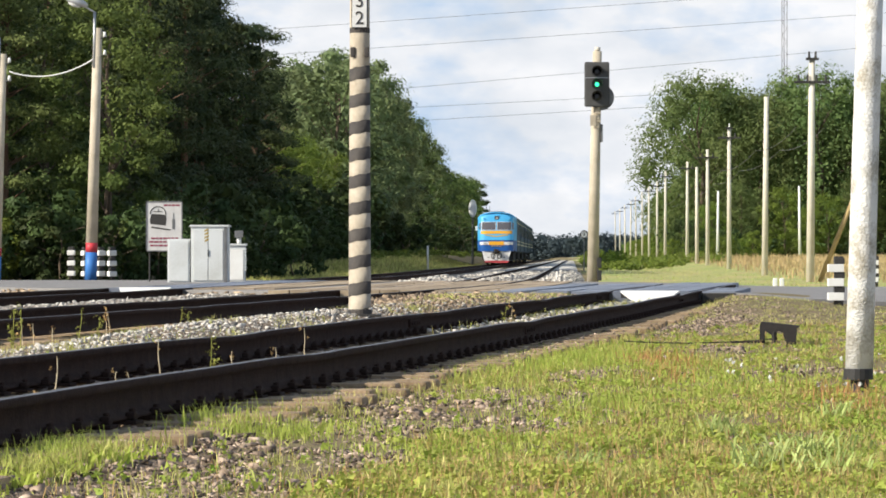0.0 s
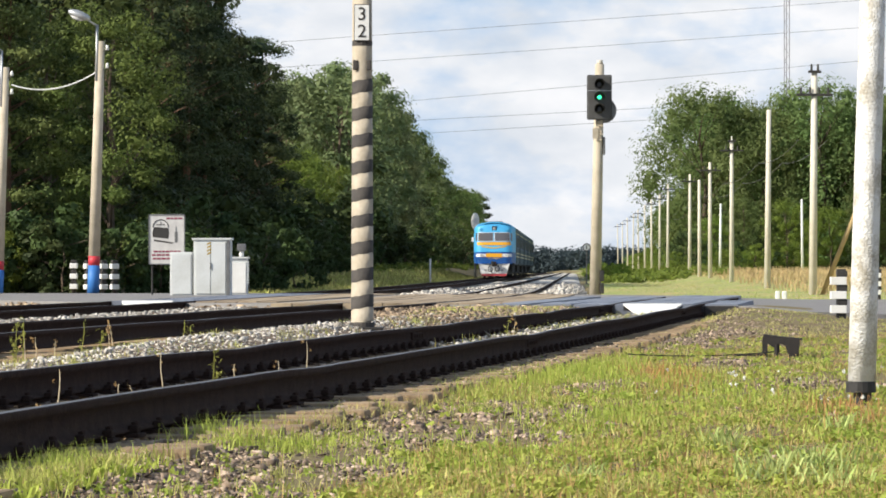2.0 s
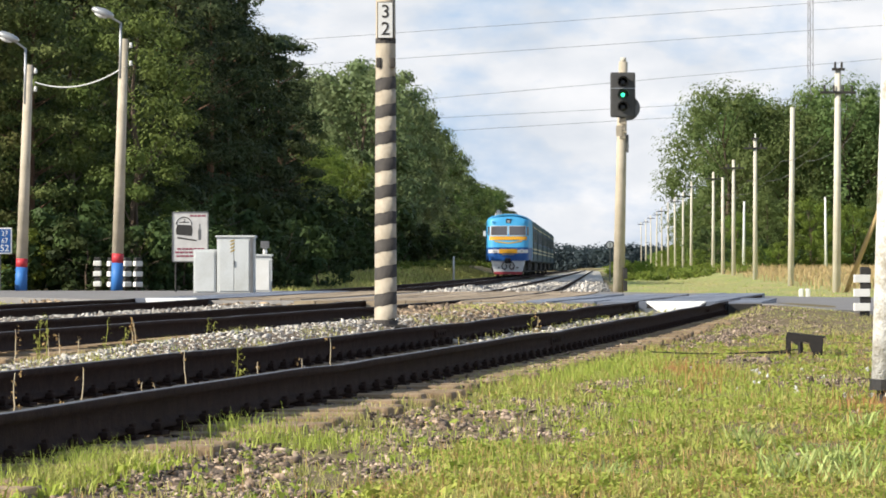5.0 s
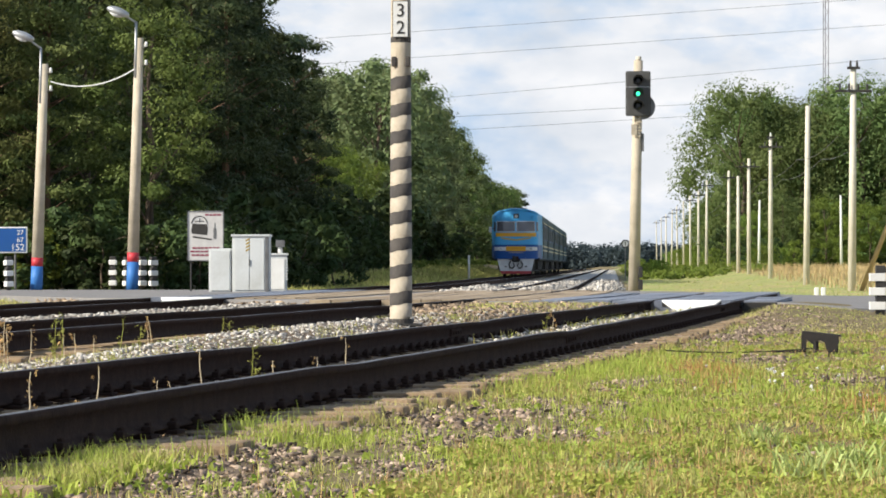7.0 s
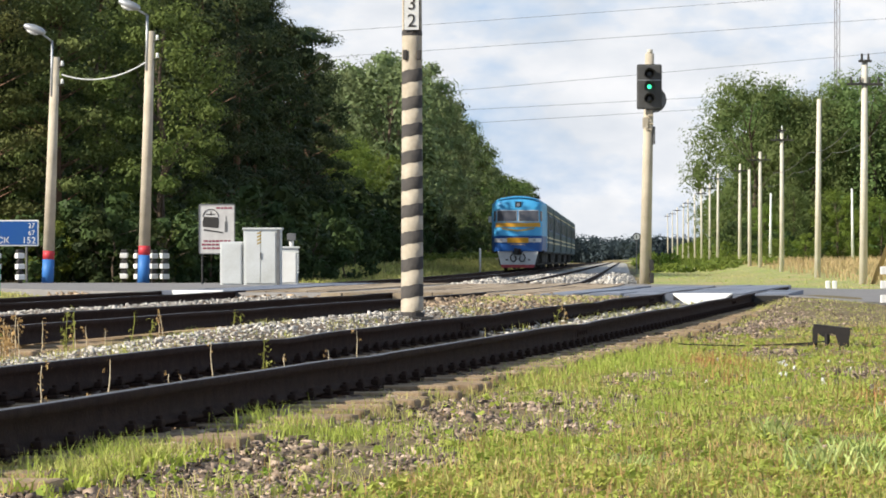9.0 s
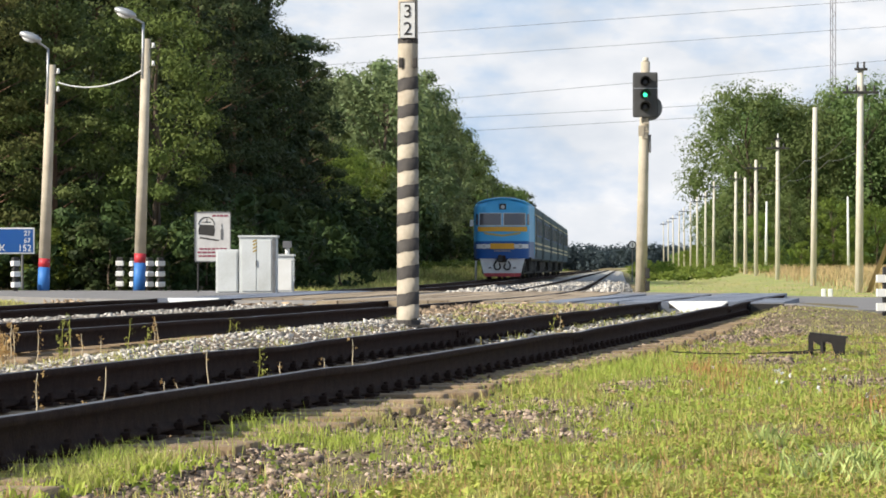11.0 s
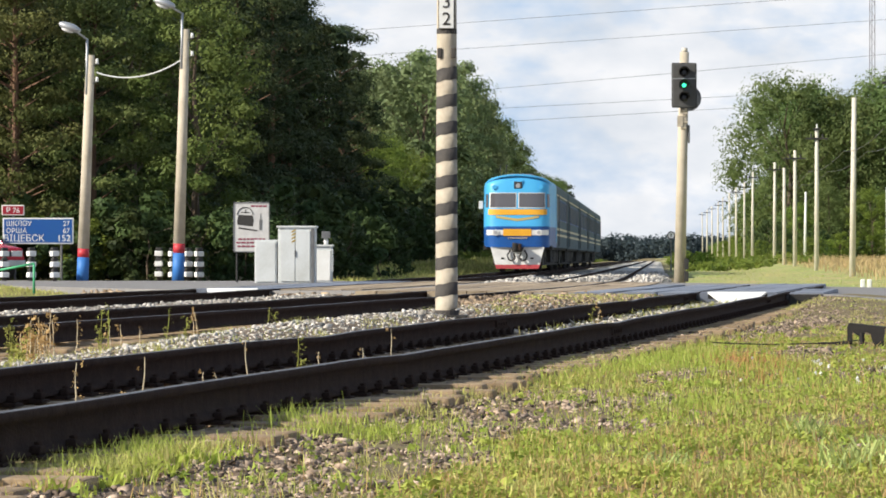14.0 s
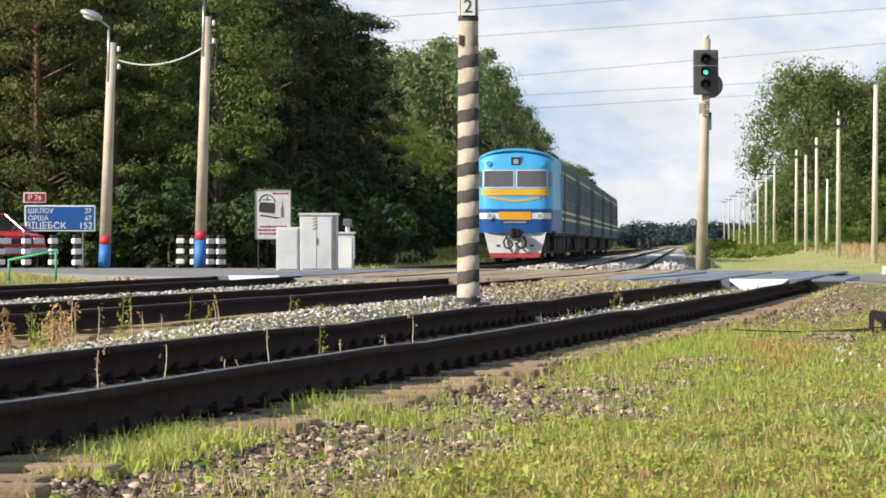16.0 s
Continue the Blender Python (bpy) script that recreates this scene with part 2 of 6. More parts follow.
def glass(name, tint):
    m = bpy.data.materials.new(name)
    m.use_nodes = True
    b = m.node_tree.nodes["Principled BSDF"]
    b.inputs["Base Color"].default_value = (*tint, 1)
    b.inputs["Roughness"].default_value = 0.06
    b.inputs["Specular IOR Level"].default_value = 0.7
    MATS[name] = m
    return m


GLASS = glass("dark_cab_glass", (0.105, 0.10, 0.11))
SIDE_GLASS = mat("dusty_side_glass", (0.035, 0.045, 0.05), (0.05, 0.06, 0.065), 1, 0.6)

# ---- mesh helpers ----


def part(name, bm, material, parent=None, label="", smooth=False):
    me = bpy.data.meshes.new(name)
    bm.to_mesh(me)
    bm.free()
    return part_mesh(name, me, material, parent, label, smooth)


def part_mesh(name, me, material, parent=None, label="", smooth=False):
    for m in material if isinstance(material, (list, tuple)) else [material]:
        me.materials.append(m)
    if smooth:
        me.polygons.foreach_set("use_smooth", [True] * len(me.polygons))
    ob = new(name, me)
    if parent:
        ob.parent = parent
    if label:
        tagged(ob, label)
    return ob


def thing(name, m, label, category, group=""):
    ob = new(name)
    ob.empty_display_size = 0.2
    ob.matrix_world = m
    return tagged(ob, label, category, group)


def box(bm, cx, cy, cz, sx, sy, sz, bevel=0.0, m=None):
    mm = (m or Matrix()) @ Matrix.Translation((cx, cy, cz)) @ Matrix.Diagonal((sx, sy, sz, 1))
    r = bmesh.ops.create_cube(bm, size=1.0, matrix=mm)
    if bevel:
        edges = list({e for v in r["verts"] for e in v.link_edges})
        bmesh.ops.bevel(bm, geom=edges, offset=bevel, segments=2, affect="EDGES", profile=0.6)
    return bm


def boxed(*a, **k):
    return box(bmesh.new(), *a, **k)


def tube(bm, p, q, r1, r2=None, seg=12, caps=True):
    p, q = Vector(p), Vector(q)
    d = q - p
    m = Matrix.Translation((p + q) / 2) @ d.to_track_quat("Z", "Y").to_matrix().to_4x4()
    bmesh.ops.create_cone(bm, cap_ends=caps, segments=seg, radius1=r1, radius2=r1 if r2 is None else r2, depth=d.length, matrix=m)
    return bm


def tubed(*a, **k):
    return tube(bmesh.new(), *a, **k)


def lathe(bm, profile, seg=16, m=None):
    """Turns a profile of (radius, height) round the z axis."""
    rings = []
    for r, z in profile:
        rings.append([bm.verts.new((m or Matrix()) @ Vector((r * math.cos(2 * math.pi * i / seg), r * math.sin(2 * math.pi * i / seg), z))) for i in range(seg)])
    for a, b in zip(rings, rings[1:]):
        for i in range(seg):
            bm.faces.new((a[i], a[(i + 1) % seg], b[(i + 1) % seg], b[i]))
    bm.faces.new(rings[0][::-1])
    bm.faces.new(rings[-1])
    return bm


def plate(bm, pts, depth, m=None):
    """A flat slab: the outline pts (x, z) in the xz plane, extruded by depth towards +y."""
    mm = m or Matrix()
    a = [bm.verts.new(mm @ Vector((x, 0, z))) for x, z in pts]
    b = [bm.verts.new(mm @ Vector((x, depth, z))) for x, z in pts]
    bm.faces.new(a)
    bm.faces.new(b[::-1])
    k = len(pts)
    for i in range(k):
        bm.faces.new((a[(i + 1) % k], a[i], b[i], b[(i + 1) % k]))
    bmesh.ops.recalc_face_normals(bm, faces=bm.faces)
    return bm


def mesh_arrays(name, verts, faces):
    """A mesh from numpy arrays: verts (n, 3), faces (m, 3 or 4)."""
    me = bpy.data.meshes.new(name)
    k = faces.shape[1]
    me.vertices.add(len(verts))
    me.vertices.foreach_set("co", verts.astype(np.float32).ravel())
    me.loops.add(faces.size)
    me.loops.foreach_set("vertex_index", faces.astype(np.int32).ravel())
    me.polygons.add(len(faces))
    me.polygons.foreach_set("loop_start", np.arange(0, faces.size, k, dtype=np.int32))
    me.update(calc_edges=True)
    return me


def words(text, size, material, parent, x, y, z, name="lettering", label="", align="LEFT", rz=0.0):
    """Raised lettering in the built-in font, upright, facing -y, its left or middle foot at x, z."""
    cu = bpy.data.curves.new("lettering", "FONT")
    cu.body, cu.size, cu.extrude, cu.align_x = text, size, 0.002, align
    tmp = bpy.data.objects.new("lettering", cu)
    scene.collection.objects.link(tmp)
    me = bpy.data.meshes.new_from_object(tmp.evaluated_get(bpy.context.evaluated_depsgraph_get()))
    bpy.data.objects.remove(tmp)
    bpy.data.curves.remove(cu)
    me.transform(pose(x, y, z, 90, 0, rz))
    me.materials.clear()
    return part_mesh(name, me, material, parent, label)


rng = np.random.default_rng(7)

# ---- plan: the tracks' centre lines, x as a function of y ----


def soft(v):
    return np.logaddexp(0, v)


def track_1(y):
    return -5.08 + 0.15 * y - 0.036 * 10 * soft((y - 30) / 10) + 0.06 * np.exp(-(y - 10) / 9)


def track_2(y):
    return -1.93 + 0.0337 * y - 0.09 * 8 * soft(-(y - 85) / 8)


def track_3(y):
    return -5.98 + 0.0337 * y - 0.06 * 15 * soft(-(y - 110) / 15)


def slope(f, y):
    return (f(y + 0.05) - f(y - 0.05)) / 0.1


def smooth01(v):
    v = np.clip(v, 0, 1)
    return v * v * (3 - 2 * v)


def lump(x, y, s=1.0):
    return np.sin(x * 1.7 * s + np.sin(y * 0.9 * s)) * np.sin(y * 1.3 * s + 1.2 * np.sin(x * 0.8 * s))


def ground_z(x, y):
    """The height of the ground sheet."""
    x, y = np.asarray(x, float), np.asarray(y, float)
    yc = np.clip(y, 5, 600)
    t1, t2, t3 = track_1(np.clip(yc, 5, 75)), track_2(yc), track_3(yc)
    right_edge = np.where(yc < 70, t1 + 1.9 - 0.95 * smooth01((yc - 50) / 12), t2 + 2.6)
    bed = smooth01((right_edge - x) / 0.8 + 0.5) * smooth01((x - (t3 - 2.6)) / 1.5 + 0.5)
    z = np.full(np.broadcast(x, y).shape, -0.27)
    z = z + 0.025 * lump(x, y, 2.0) * smooth01((60 - y) / 20) + 0.02 * lump(x, y, 0.7)
    # the right-hand field climbs slowly, the verge on the left lies level with the road
    z = z + smooth01((x - t2 - 6) / 6) * np.clip((y - 135) * 0.0045, 0, 0.75)
    z = z + smooth01((t3 - 3 - x) / 5) * (0.17 + np.clip((y - 110) * 0.004, 0, 0.9))
    z = z + 0.19 * smooth01((y - 52) / 13) * smooth01((130 - y) / 20) * smooth01((x - t1 - 1.0) / 0.5) * smooth01((t1 + 4.2 - x) / 2.5) * (yc < 75)
    return z * (1 - bed) + (-0.27) * bed


def bed_z(off1, y):
    """The ballast between the two near tracks rises to a bank; off1: distance from the middle of the near track."""
    amp = 0.08 + 0.14 * smooth01((y - 25) / 12) - 0.06 * smooth01((y - 52) / 8)
    bank = np.exp(-((off1 + 2.15) / 0.62) ** 2) * amp
    rise = 0.17 * smooth01((y - 54) / 9) * smooth01((-1.0 - off1) / 0.4) * smooth01((off1 + 4.6) / 0.4)
    return -0.235 + np.maximum(bank, rise)

# ---- ground ----


def spread(lo, hi, dense_lo, dense_hi, step, grow=1.18):
    v = list(np.arange(dense_lo, dense_hi, step))
    s, p = step, dense_lo
    while p > lo:
        s *= grow
        p -= s
        v.insert(0, p)
    s, p = step, v[-1]
    while p < hi:
        s *= grow
        p += s
        v.append(p)
    return np.array(v)


def sheet(name, xs, ys, zf, material, parent=None, label="", kind="structure", category=""):
    gx, gy = np.meshgrid(xs, ys)
    v = np.stack([gx, gy, zf(gx, gy)], -1).reshape(-1, 3)
    w = len(xs)
    i = (np.arange(len(ys) - 1)[:, None] * w + np.arange(w - 1)[None]).ravel()
    ob = part_mesh(name, mesh_arrays(name, v, np.stack([i, i + 1, i + w + 1, i + w], 1)), material, parent, label, True)
    return tagged(ob, category=category, kind=kind)


ground = sheet("ground", spread(-1500, 1500, -24, 26, 0.4), spread(-60, 4500, 8, 140, 0.5), ground_z, SOIL, label="grassy ground with worn soil beside the railway", category="ground")
ground.data.materials.append(MEADOW)
centres = np.empty(3 * len(ground.data.polygons))
ground.data.polygons.foreach_get("center", centres)
gx, gy = centres[0::3], centres[1::3]
ground.data.polygons.foreach_set("material_index", ((gy > 96.5) & (gx > track_2(np.clip(gy, 5, 900)) + 2.7)).astype(np.int32))


def lateral_sheet(name, f_lo, f_hi, ys, n, zf, material, label):
    """A sheet between two lines x = f_lo(y) and x = f_hi(y)."""
    s = np.linspace(0, 1, n)
    lo, hi = f_lo(ys)[:, None], f_hi(ys)[:, None]
    gx = lo + (hi - lo) * s[None]
    gy = np.repeat(ys[:, None], n, 1)
    v = np.stack([gx, gy, zf(gx, gy)], -1).reshape(-1, 3)
    i = (np.arange(len(ys) - 1)[:, None] * n + np.arange(n - 1)[None]).ravel()
    ob = part_mesh(name, mesh_arrays(name, v, np.stack([i, i + 1, i + n + 1, i + n], 1)), material, None, label, True)
    return tagged(ob, category="ballast", kind="structure")


def near_bed_z(x, y):
    off = x - track_1(y)
    edge = 1.75 - 0.42 * smooth01((y - 20) / 8)
    middle = 0.17 * np.exp(-((x - (track_2(y) + track_3(y)) / 2) / 0.75) ** 2) * smooth01((off + 3.6) / -0.8)
    return bed_z(off, y) + middle - 0.06 * smooth01((off - edge + 0.4) / 0.4) + 0.012 * lump(x, y, 5.0) + 0.01 * lump(x, y, 11.0) - 0.045 * smooth01((off - 0.8) / 0.15) * (1 - smooth01((off - 1.16) / 0.2))


def far_bed_z(x, y):
    t2, t3 = track_2(y), track_3(y)
    edge = np.minimum(t2 + 2.4 - x, x - (t3 - 2.4))
    low = smooth01((t2 - 1.9 - x) / 0.9)
    humps = np.maximum(np.exp(-((x - t2) / 0.5) ** 2), np.maximum(np.exp(-((x - t2 - 1.6) / 0.5) ** 2), np.exp(-((x - (t2 + t3) / 2) / 0.7) ** 2)))
    return 0.16 * humps * smooth01((135 - y) / 15) - 0.15 - 0.12 * low - 0.32 * smooth01((0.5 - edge) / 0.9) + 0.012 * lump(x, y, 4.0)


lateral_sheet("ballast_bed", lambda y: track_3(y) - 2.4, lambda y: track_1(y) + 1.75 - 0.42 * smooth01((y - 20) / 8), np.arange(8, 68.2, 0.4), 60, near_bed_z, BALLAST, "crushed stone ballast bed under rusty tracks")
lateral_sheet("ballast_bed", lambda y: track_3(y) - 2.4, lambda y: track_2(y) + 2.4, np.concatenate([np.arange(95, 200, 2.0), np.arange(200, 900, 12.0)]), 24, far_bed_z, BALLAST_PALE, "pale crushed stone ballast beyond the crossing")

# ---- tracks ----
RAIL_PROFILE = [(-0.075, -0.18), (0.075, -0.18), (0.075, -0.168), (0.02, -0.152), (0.009, -0.13), (0.009, -0.055), (0.036, -0.040), (0.036, -0.010), (0.028, 0.0), (-0.028, 0.0), (-0.036, -0.010), (-0.036, -0.040), (-0.009, -0.055), (-0.009, -0.13), (-0.02, -0.152), (-0.075, -0.168)]


def wobble(y, seed):
    """Uneven old rail: low joints and slight humps."""
    return 0.004 * np.sin(y * 0.55 + seed) + 0.002 * np.sin(y * 1.21 + 2 * seed) - 0.012 * np.exp(-(((y + seed * 3) % 12.5) - 6) ** 2 / 0.8)


def rail(f, side, y0, y1, step, parent, seed, rough):
    ys = np.append(np.arange(y0, y1, step), y1)
    prof = np.array(RAIL_PROFILE)
    xs = f(ys) + side * 0.796 / np.cos(np.arctan(slope(f, ys)))
    zs = wobble(ys, seed) * rough
    k = len(prof)
    v = np.empty((len(ys), k, 3))
    v[:, :, 0] = xs[:, None] + prof[None, :, 0]
    v[:, :, 1] = ys[:, None]
    v[:, :, 2] = zs[:, None] + prof[None, :, 1]
    i = np.arange(len(ys) - 1)[:, None] * k
    j = np.arange(k)[None]
    quads = np.stack([i + j, i + (j + 1) % k, i + k + (j + 1) % k, i + k + j], -1).reshape(-1, 4)
    me = mesh_arrays("rail", v.reshape(-1, 3), quads)
    ob = part_mesh("rail", me, [RAIL_RUST, RAIL_TOP], parent)
    idx = np.tile(np.array([1 if q == 8 else 0 for q in range(k)], dtype=np.int32), len(ys) - 1)
    me.polygons.foreach_set("material_index", idx)
    return ob


sleeper_me = bpy.data.meshes.new("sleeper")
_b = boxed(0, 0, -0.075, 2.75, 0.24, 0.15, 0.02)
for _v in _b.verts:
    _v.co.z += 0.006 * math.sin(_v.co.x * 5)
_b.to_mesh(sleeper_me)
_b.free()
sleeper_me.materials.append(SLEEPER)
fast_me = bpy.data.meshes.new("fastening")
_b = bmesh.new()
box(_b, 0, 0, 0.01, 0.27, 0.17, 0.02, 0.004)
for _s in (-1, 1):
    box(_b, _s * 0.095, 0, 0.04, 0.05, 0.09, 0.04, 0.012)
    tube(_b, (_s * 0.105, 0, 0.03), (_s * 0.095, 0, 0.075), 0.018, 0.016, 6)
_b.to_mesh(fast_me)
_b.free()
fast_me.materials.append(RAIL_RUST)
bar_me = bpy.data.meshes.new("fishplate")
_b = boxed(0, 0, -0.09, 0.055, 0.8, 0.075, 0.01)
for _i in range(4):
    tube(_b, (-0.04, -0.3 + 0.2 * _i, -0.09), (0.04, -0.3 + 0.2 * _i, -0.09), 0.02, 0.02, 6)
_b.to_mesh(bar_me)
_b.free()
bar_me.materials.append(RAIL_RUST)


def track(f, spans, label, seed, rough, fastened):
    t = thing("railway_track", Matrix(), label, "track", "railway tracks")
    tagged(t, kind="structure")
    for y0, y1, step, sleepers in spans:
        for side in (-1, 1):
            rail(f, side, y0, y1, step, t, seed + side, rough)
        y = y0 + 0.2
        n = 0
        while y < min(y1, sleepers):
            a = math.atan(slope(f, y))
            s = new("sleeper", sleeper_me)
            s.parent = t
            s.matrix_basis = pose(float(f(y)) + random.uniform(-0.09, 0.09), y + random.uniform(-0.03, 0.03), -0.205 + random.uniform(-0.016, 0.008), 0, 0, -math.degrees(a) + random.uniform(-2.0, 2.0))
            if fastened:
                for side in (-1, 1):
                    x = float(f(y)) + side * 0.796
                    k = new("fastening", fast_me)
                    k.parent = t
                    k.matrix_basis = pose(x, y, -0.203, 0, 0, -math.degrees(a))
                    if n % 46 == (4 if side > 0 else 11):
                        k = new("fishplate", bar_me)
                        k.parent = t
                        k.matrix_basis = pose(x, y, 0, 0, 0, -math.degrees(a))
            y += 0.545
            n += 1
    return t


track(track_1, [(9.0, 84.0, 0.5, 66.0)], "rusty siding track on weathered wooden sleepers", 1.3, 1.0, True)
track(track_2, [(22.0, 95.0, 1.0, 66.0), (95.0, 900.0, 4.0, 150.0)], "rusty main track through the level crossing", 2.1, 0.6, False)
track(track_3, [(40.0, 95.0, 1.0, 72.0), (95.0, 900.0, 4.0, 150.0)], "main track on which the blue train runs", 3.7, 0.5, False)

# ---- road and crossing ----
NEAR_EDGE = [(-45, 100, -0.05), (-20, 98, -0.05), (-14, 94, -0.05), (-8.6, 79.5, -0.04), (-5.8, 74, -0.03), (-1.6, 70.3, -0.03), (2.7, 68, -0.03), (5.1, 67.3, -0.03), (6.4, 66.6, -0.13), (8.5, 67, -0.21), (14, 68, -0.24), (40, 70, -0.25)]
FAR_EDGE = [(-45, 113, -0.05), (-20, 112, -0.05), (-14, 108.5, -0.05), (-9, 106, -0.04), (-5.7, 104.5, -0.03), (0, 100, -0.03), (4.2, 97, -0.03), (6.2, 96, -0.05), (7.8, 98, -0.13), (9.6, 102, -0.19), (14, 105, -0.22), (40, 110, -0.25)]
bm = bmesh.new()
rows = [[bm.verts.new((p[0] + (q[0] - p[0]) * t, p[1] + (q[1] - p[1]) * t, p[2] + (q[2] - p[2]) * t)) for t in (0, 0.25, 0.5, 0.75, 1)] for p, q in zip(NEAR_EDGE, FAR_EDGE)]
for a, b in zip(rows, rows[1:]):
    for i in range(4):
        bm.faces.new((a[i], b[i], b[i + 1], a[i + 1]))
rim = [r[0] for r in rows] + [r[-1] for r in rows[::-1]]
low = [bm.verts.new(v.co - Vector((0, 0, 0.3))) for v in rim]
for i in range(len(rim)):
    j = (i + 1) % len(rim)
    bm.faces.new((rim[j], rim[i], low[i], low[j]))
bmesh.ops.recalc_face_normals(bm, faces=bm.faces)
tagged(part("road", bm, ASPHALT), "worn grey asphalt road over the level crossing", "road", kind="structure")


def deck(f, y0, y1, offs, material, name, label, width, proud):
    d = thing("crossing_deck", Matrix(), label, "deck", "crossing decks")
    tagged(d, kind="structure")
    for o in offs:
        cuts = np.linspace(y0, y1, 6)
        for a, b in zip(cuts, cuts[1:]):
            bm = bmesh.new()
            w = width / 2
            z0 = proud + random.uniform(-0.006, 0.006)
            top = [bm.verts.new((float(f(y)) + o + s * w, y + g, z0)) for y, s, g in ((a, -1, 0.02), (a, 1, 0.02), (b, 1, -0.02), (b, -1, -0.02))]
            low = [bm.verts.new(v.co - Vector((0, 0, 0.34))) for v in top]
            bm.faces.new(top)
            for i in range(4):
                bm.faces.new((top[(i + 1) % 4], top[i], low[i], low[(i + 1) % 4]))
            bmesh.ops.recalc_face_normals(bm, faces=bm.faces)
            part(name, bm, material, d)
    return d


deck(track_1, 67.0, 90.0, (-0.45, 0.0, 0.45), RUBBER, "panel", "bluish grey rubber panels between the siding rails", 0.43, 0.0)
deck(track_1, 67.4, 86.0, (-2.6, -1.75, -1.15), RUBBER, "panel", "bluish grey rubber panels outside the siding rails", 0.55, 0.0)
deck(track_2, 69.0, 97.0, (-0.54, -0.18, 0.18, 0.54), DECK, "plank", "weathered wooden planks between the main rails", 0.34, 0.0)
deck(track_2, 69.5, 97.0, (-1.9, -1.5, -1.1, 1.1, 1.5, 1.9), DECK, "plank", "weathered wooden planks beside the main rails", 0.37, -0.005)
deck(track_3, 74.0, 99.0, (-0.54, -0.18, 0.18, 0.54), RUBBER, "panel", "grey deck panels between the far rails", 0.34, 0.0)
deck(track_3, 74.0, 99.0, (1.1, 1.5, 1.9, 2.3), DECK, "plank", "weathered wooden planks beside the far rails", 0.37, -0.005)


side = deck(track_1, 67.4, 75.0, (1.17,), RUBBER, "panel", "bluish grey rubber panels on the siding's open side", 0.58, 0.0)
# added dark bar that stands for the shaded gap below the deck's edge
part("end_beam", boxed(float(track_1(67.3)) + 1.17, 67.33, -0.17, 0.6, 0.1, 0.27, 0.01), DARK_METAL, side, "black bar for the shade below the panel's near end")


def deflector(f, y, w1, w2):
    m = pose(float(f(y)), y, 0, 0, 0, -math.degrees(math.atan(slope(f, y))))
    d = thing("chain_deflector", m, "white-painted sloping steel deflector at the deck's end", "deflector", "chain deflectors")
    bm = bmesh.new()
    rows = []
    for v, z, w in ((0.0, 0.012, w1), (-0.22, -0.20, w2)):
        rows.append([bm.verts.new((-w / 2, v, z)), bm.verts.new((w / 2, v, z)), bm.verts.new((w / 2, v, z - 0.03)), bm.verts.new((-w / 2, v, z - 0.03))])
    a, b = rows
    for i in range(4):
        j = (i + 1) % 4
        bm.faces.new((a[i], a[j], b[j], b[i]))
    bm.faces.new(a)
    bm.faces.new(b[::-1])
    bmesh.ops.recalc_face_normals(bm, faces=bm.faces)
    part("plate", bm, WHITE, d)
    part("rim", boxed(0, 0.06, -0.06, w1, 0.03, 0.11, 0.005), DARK_METAL, d)
    return d


deflector(track_1, 66.75, 1.03, 0.42)
deflector(track_3, 73.9, 1.0, 0.75)

# ---- posts, signs and cabinets at the crossing ----


def post(bm, x, y, z0, z1, r0, r1, lean=0.0, seg=14):
    return tube(bm, (x, y, z0), (x + lean, y, z1), r0, r1, seg)


def lamp_post(x, y, h, lean, lamp_dx, lamp_h, label, red0, red1):
    p = thing("lamp_post", pose(x, y, -0.05), label, "lamp post", "lamp posts at the crossing")

    def at(z):
        return lean * z / h

    def rad(z):
        return 0.17 - 0.05 * z / h
    for name, z0, z1, m, lab in (("blue_band", 0.0, red0, BLUE_BAND, "blue painted foot"), ("red_band", red0, red1, RED, "red painted ring"), ("shaft", red1, h, CONCRETE, "")):
        part(name, tubed((at(z0), 0, z0), (at(z1), 0, z1), rad(z0), rad(z1), 14), m, p, lab, True)
    top = at(h)
    part("pipe", tubed((top - 0.10, -0.1, h - 1.1), (top - 0.08, -0.1, h + 0.45), 0.035, 0.035, 8), ZINC, p, "", True)
    part("arm", tubed((top - 0.08, -0.1, h + 0.43), (lamp_dx + 0.1, -0.45, lamp_h - 0.06), 0.03, 0.03, 8), ZINC, p, "", True)
    bm = bmesh.new()
    bmesh.ops.create_icosphere(bm, subdivisions=3, radius=1.0, matrix=pose(lamp_dx, -0.5, lamp_h, 0, 20, 0) @ Matrix.Diagonal((0.33, 0.17, 0.12, 1)))
    part("lamp_head", bm, ZINC, p, "grey oval lamp head", True)
    bm = bmesh.new()
    bmesh.ops.create_icosphere(bm, subdivisions=2, radius=1.0, matrix=pose(lamp_dx - 0.05, -0.5, lamp_h - 0.06, 0, 20, 0) @ Matrix.Diagonal((0.2, 0.12, 0.09, 1)))
    part("diffuser", bm, SIGN_WHITE, p, "", True)
    for dz in (0.25, 0.75):
        part("insulator", tubed((top + 0.2, -0.12, h - dz), (top + 0.2, -0.12, h - dz + 0.14), 0.05, 0.035, 8), WHITE, p, "white porcelain insulator", True)
        part("hook", tubed((top, 0, h - dz - 0.08), (top + 0.2, -0.12, h - dz), 0.014, 0.014, 6), DARK_METAL, p)
    return p


lamp_post(-12.48, 106.9, 6.3, 0.22, -0.30, 7.05, "concrete lamp post with red and blue foot", 0.66, 0.90)
lamp_post(-9.78, 106.6, 7.0, 0.20, -0.34, 7.70, "tall concrete lamp post with red and blue foot", 0.78, 1.04)


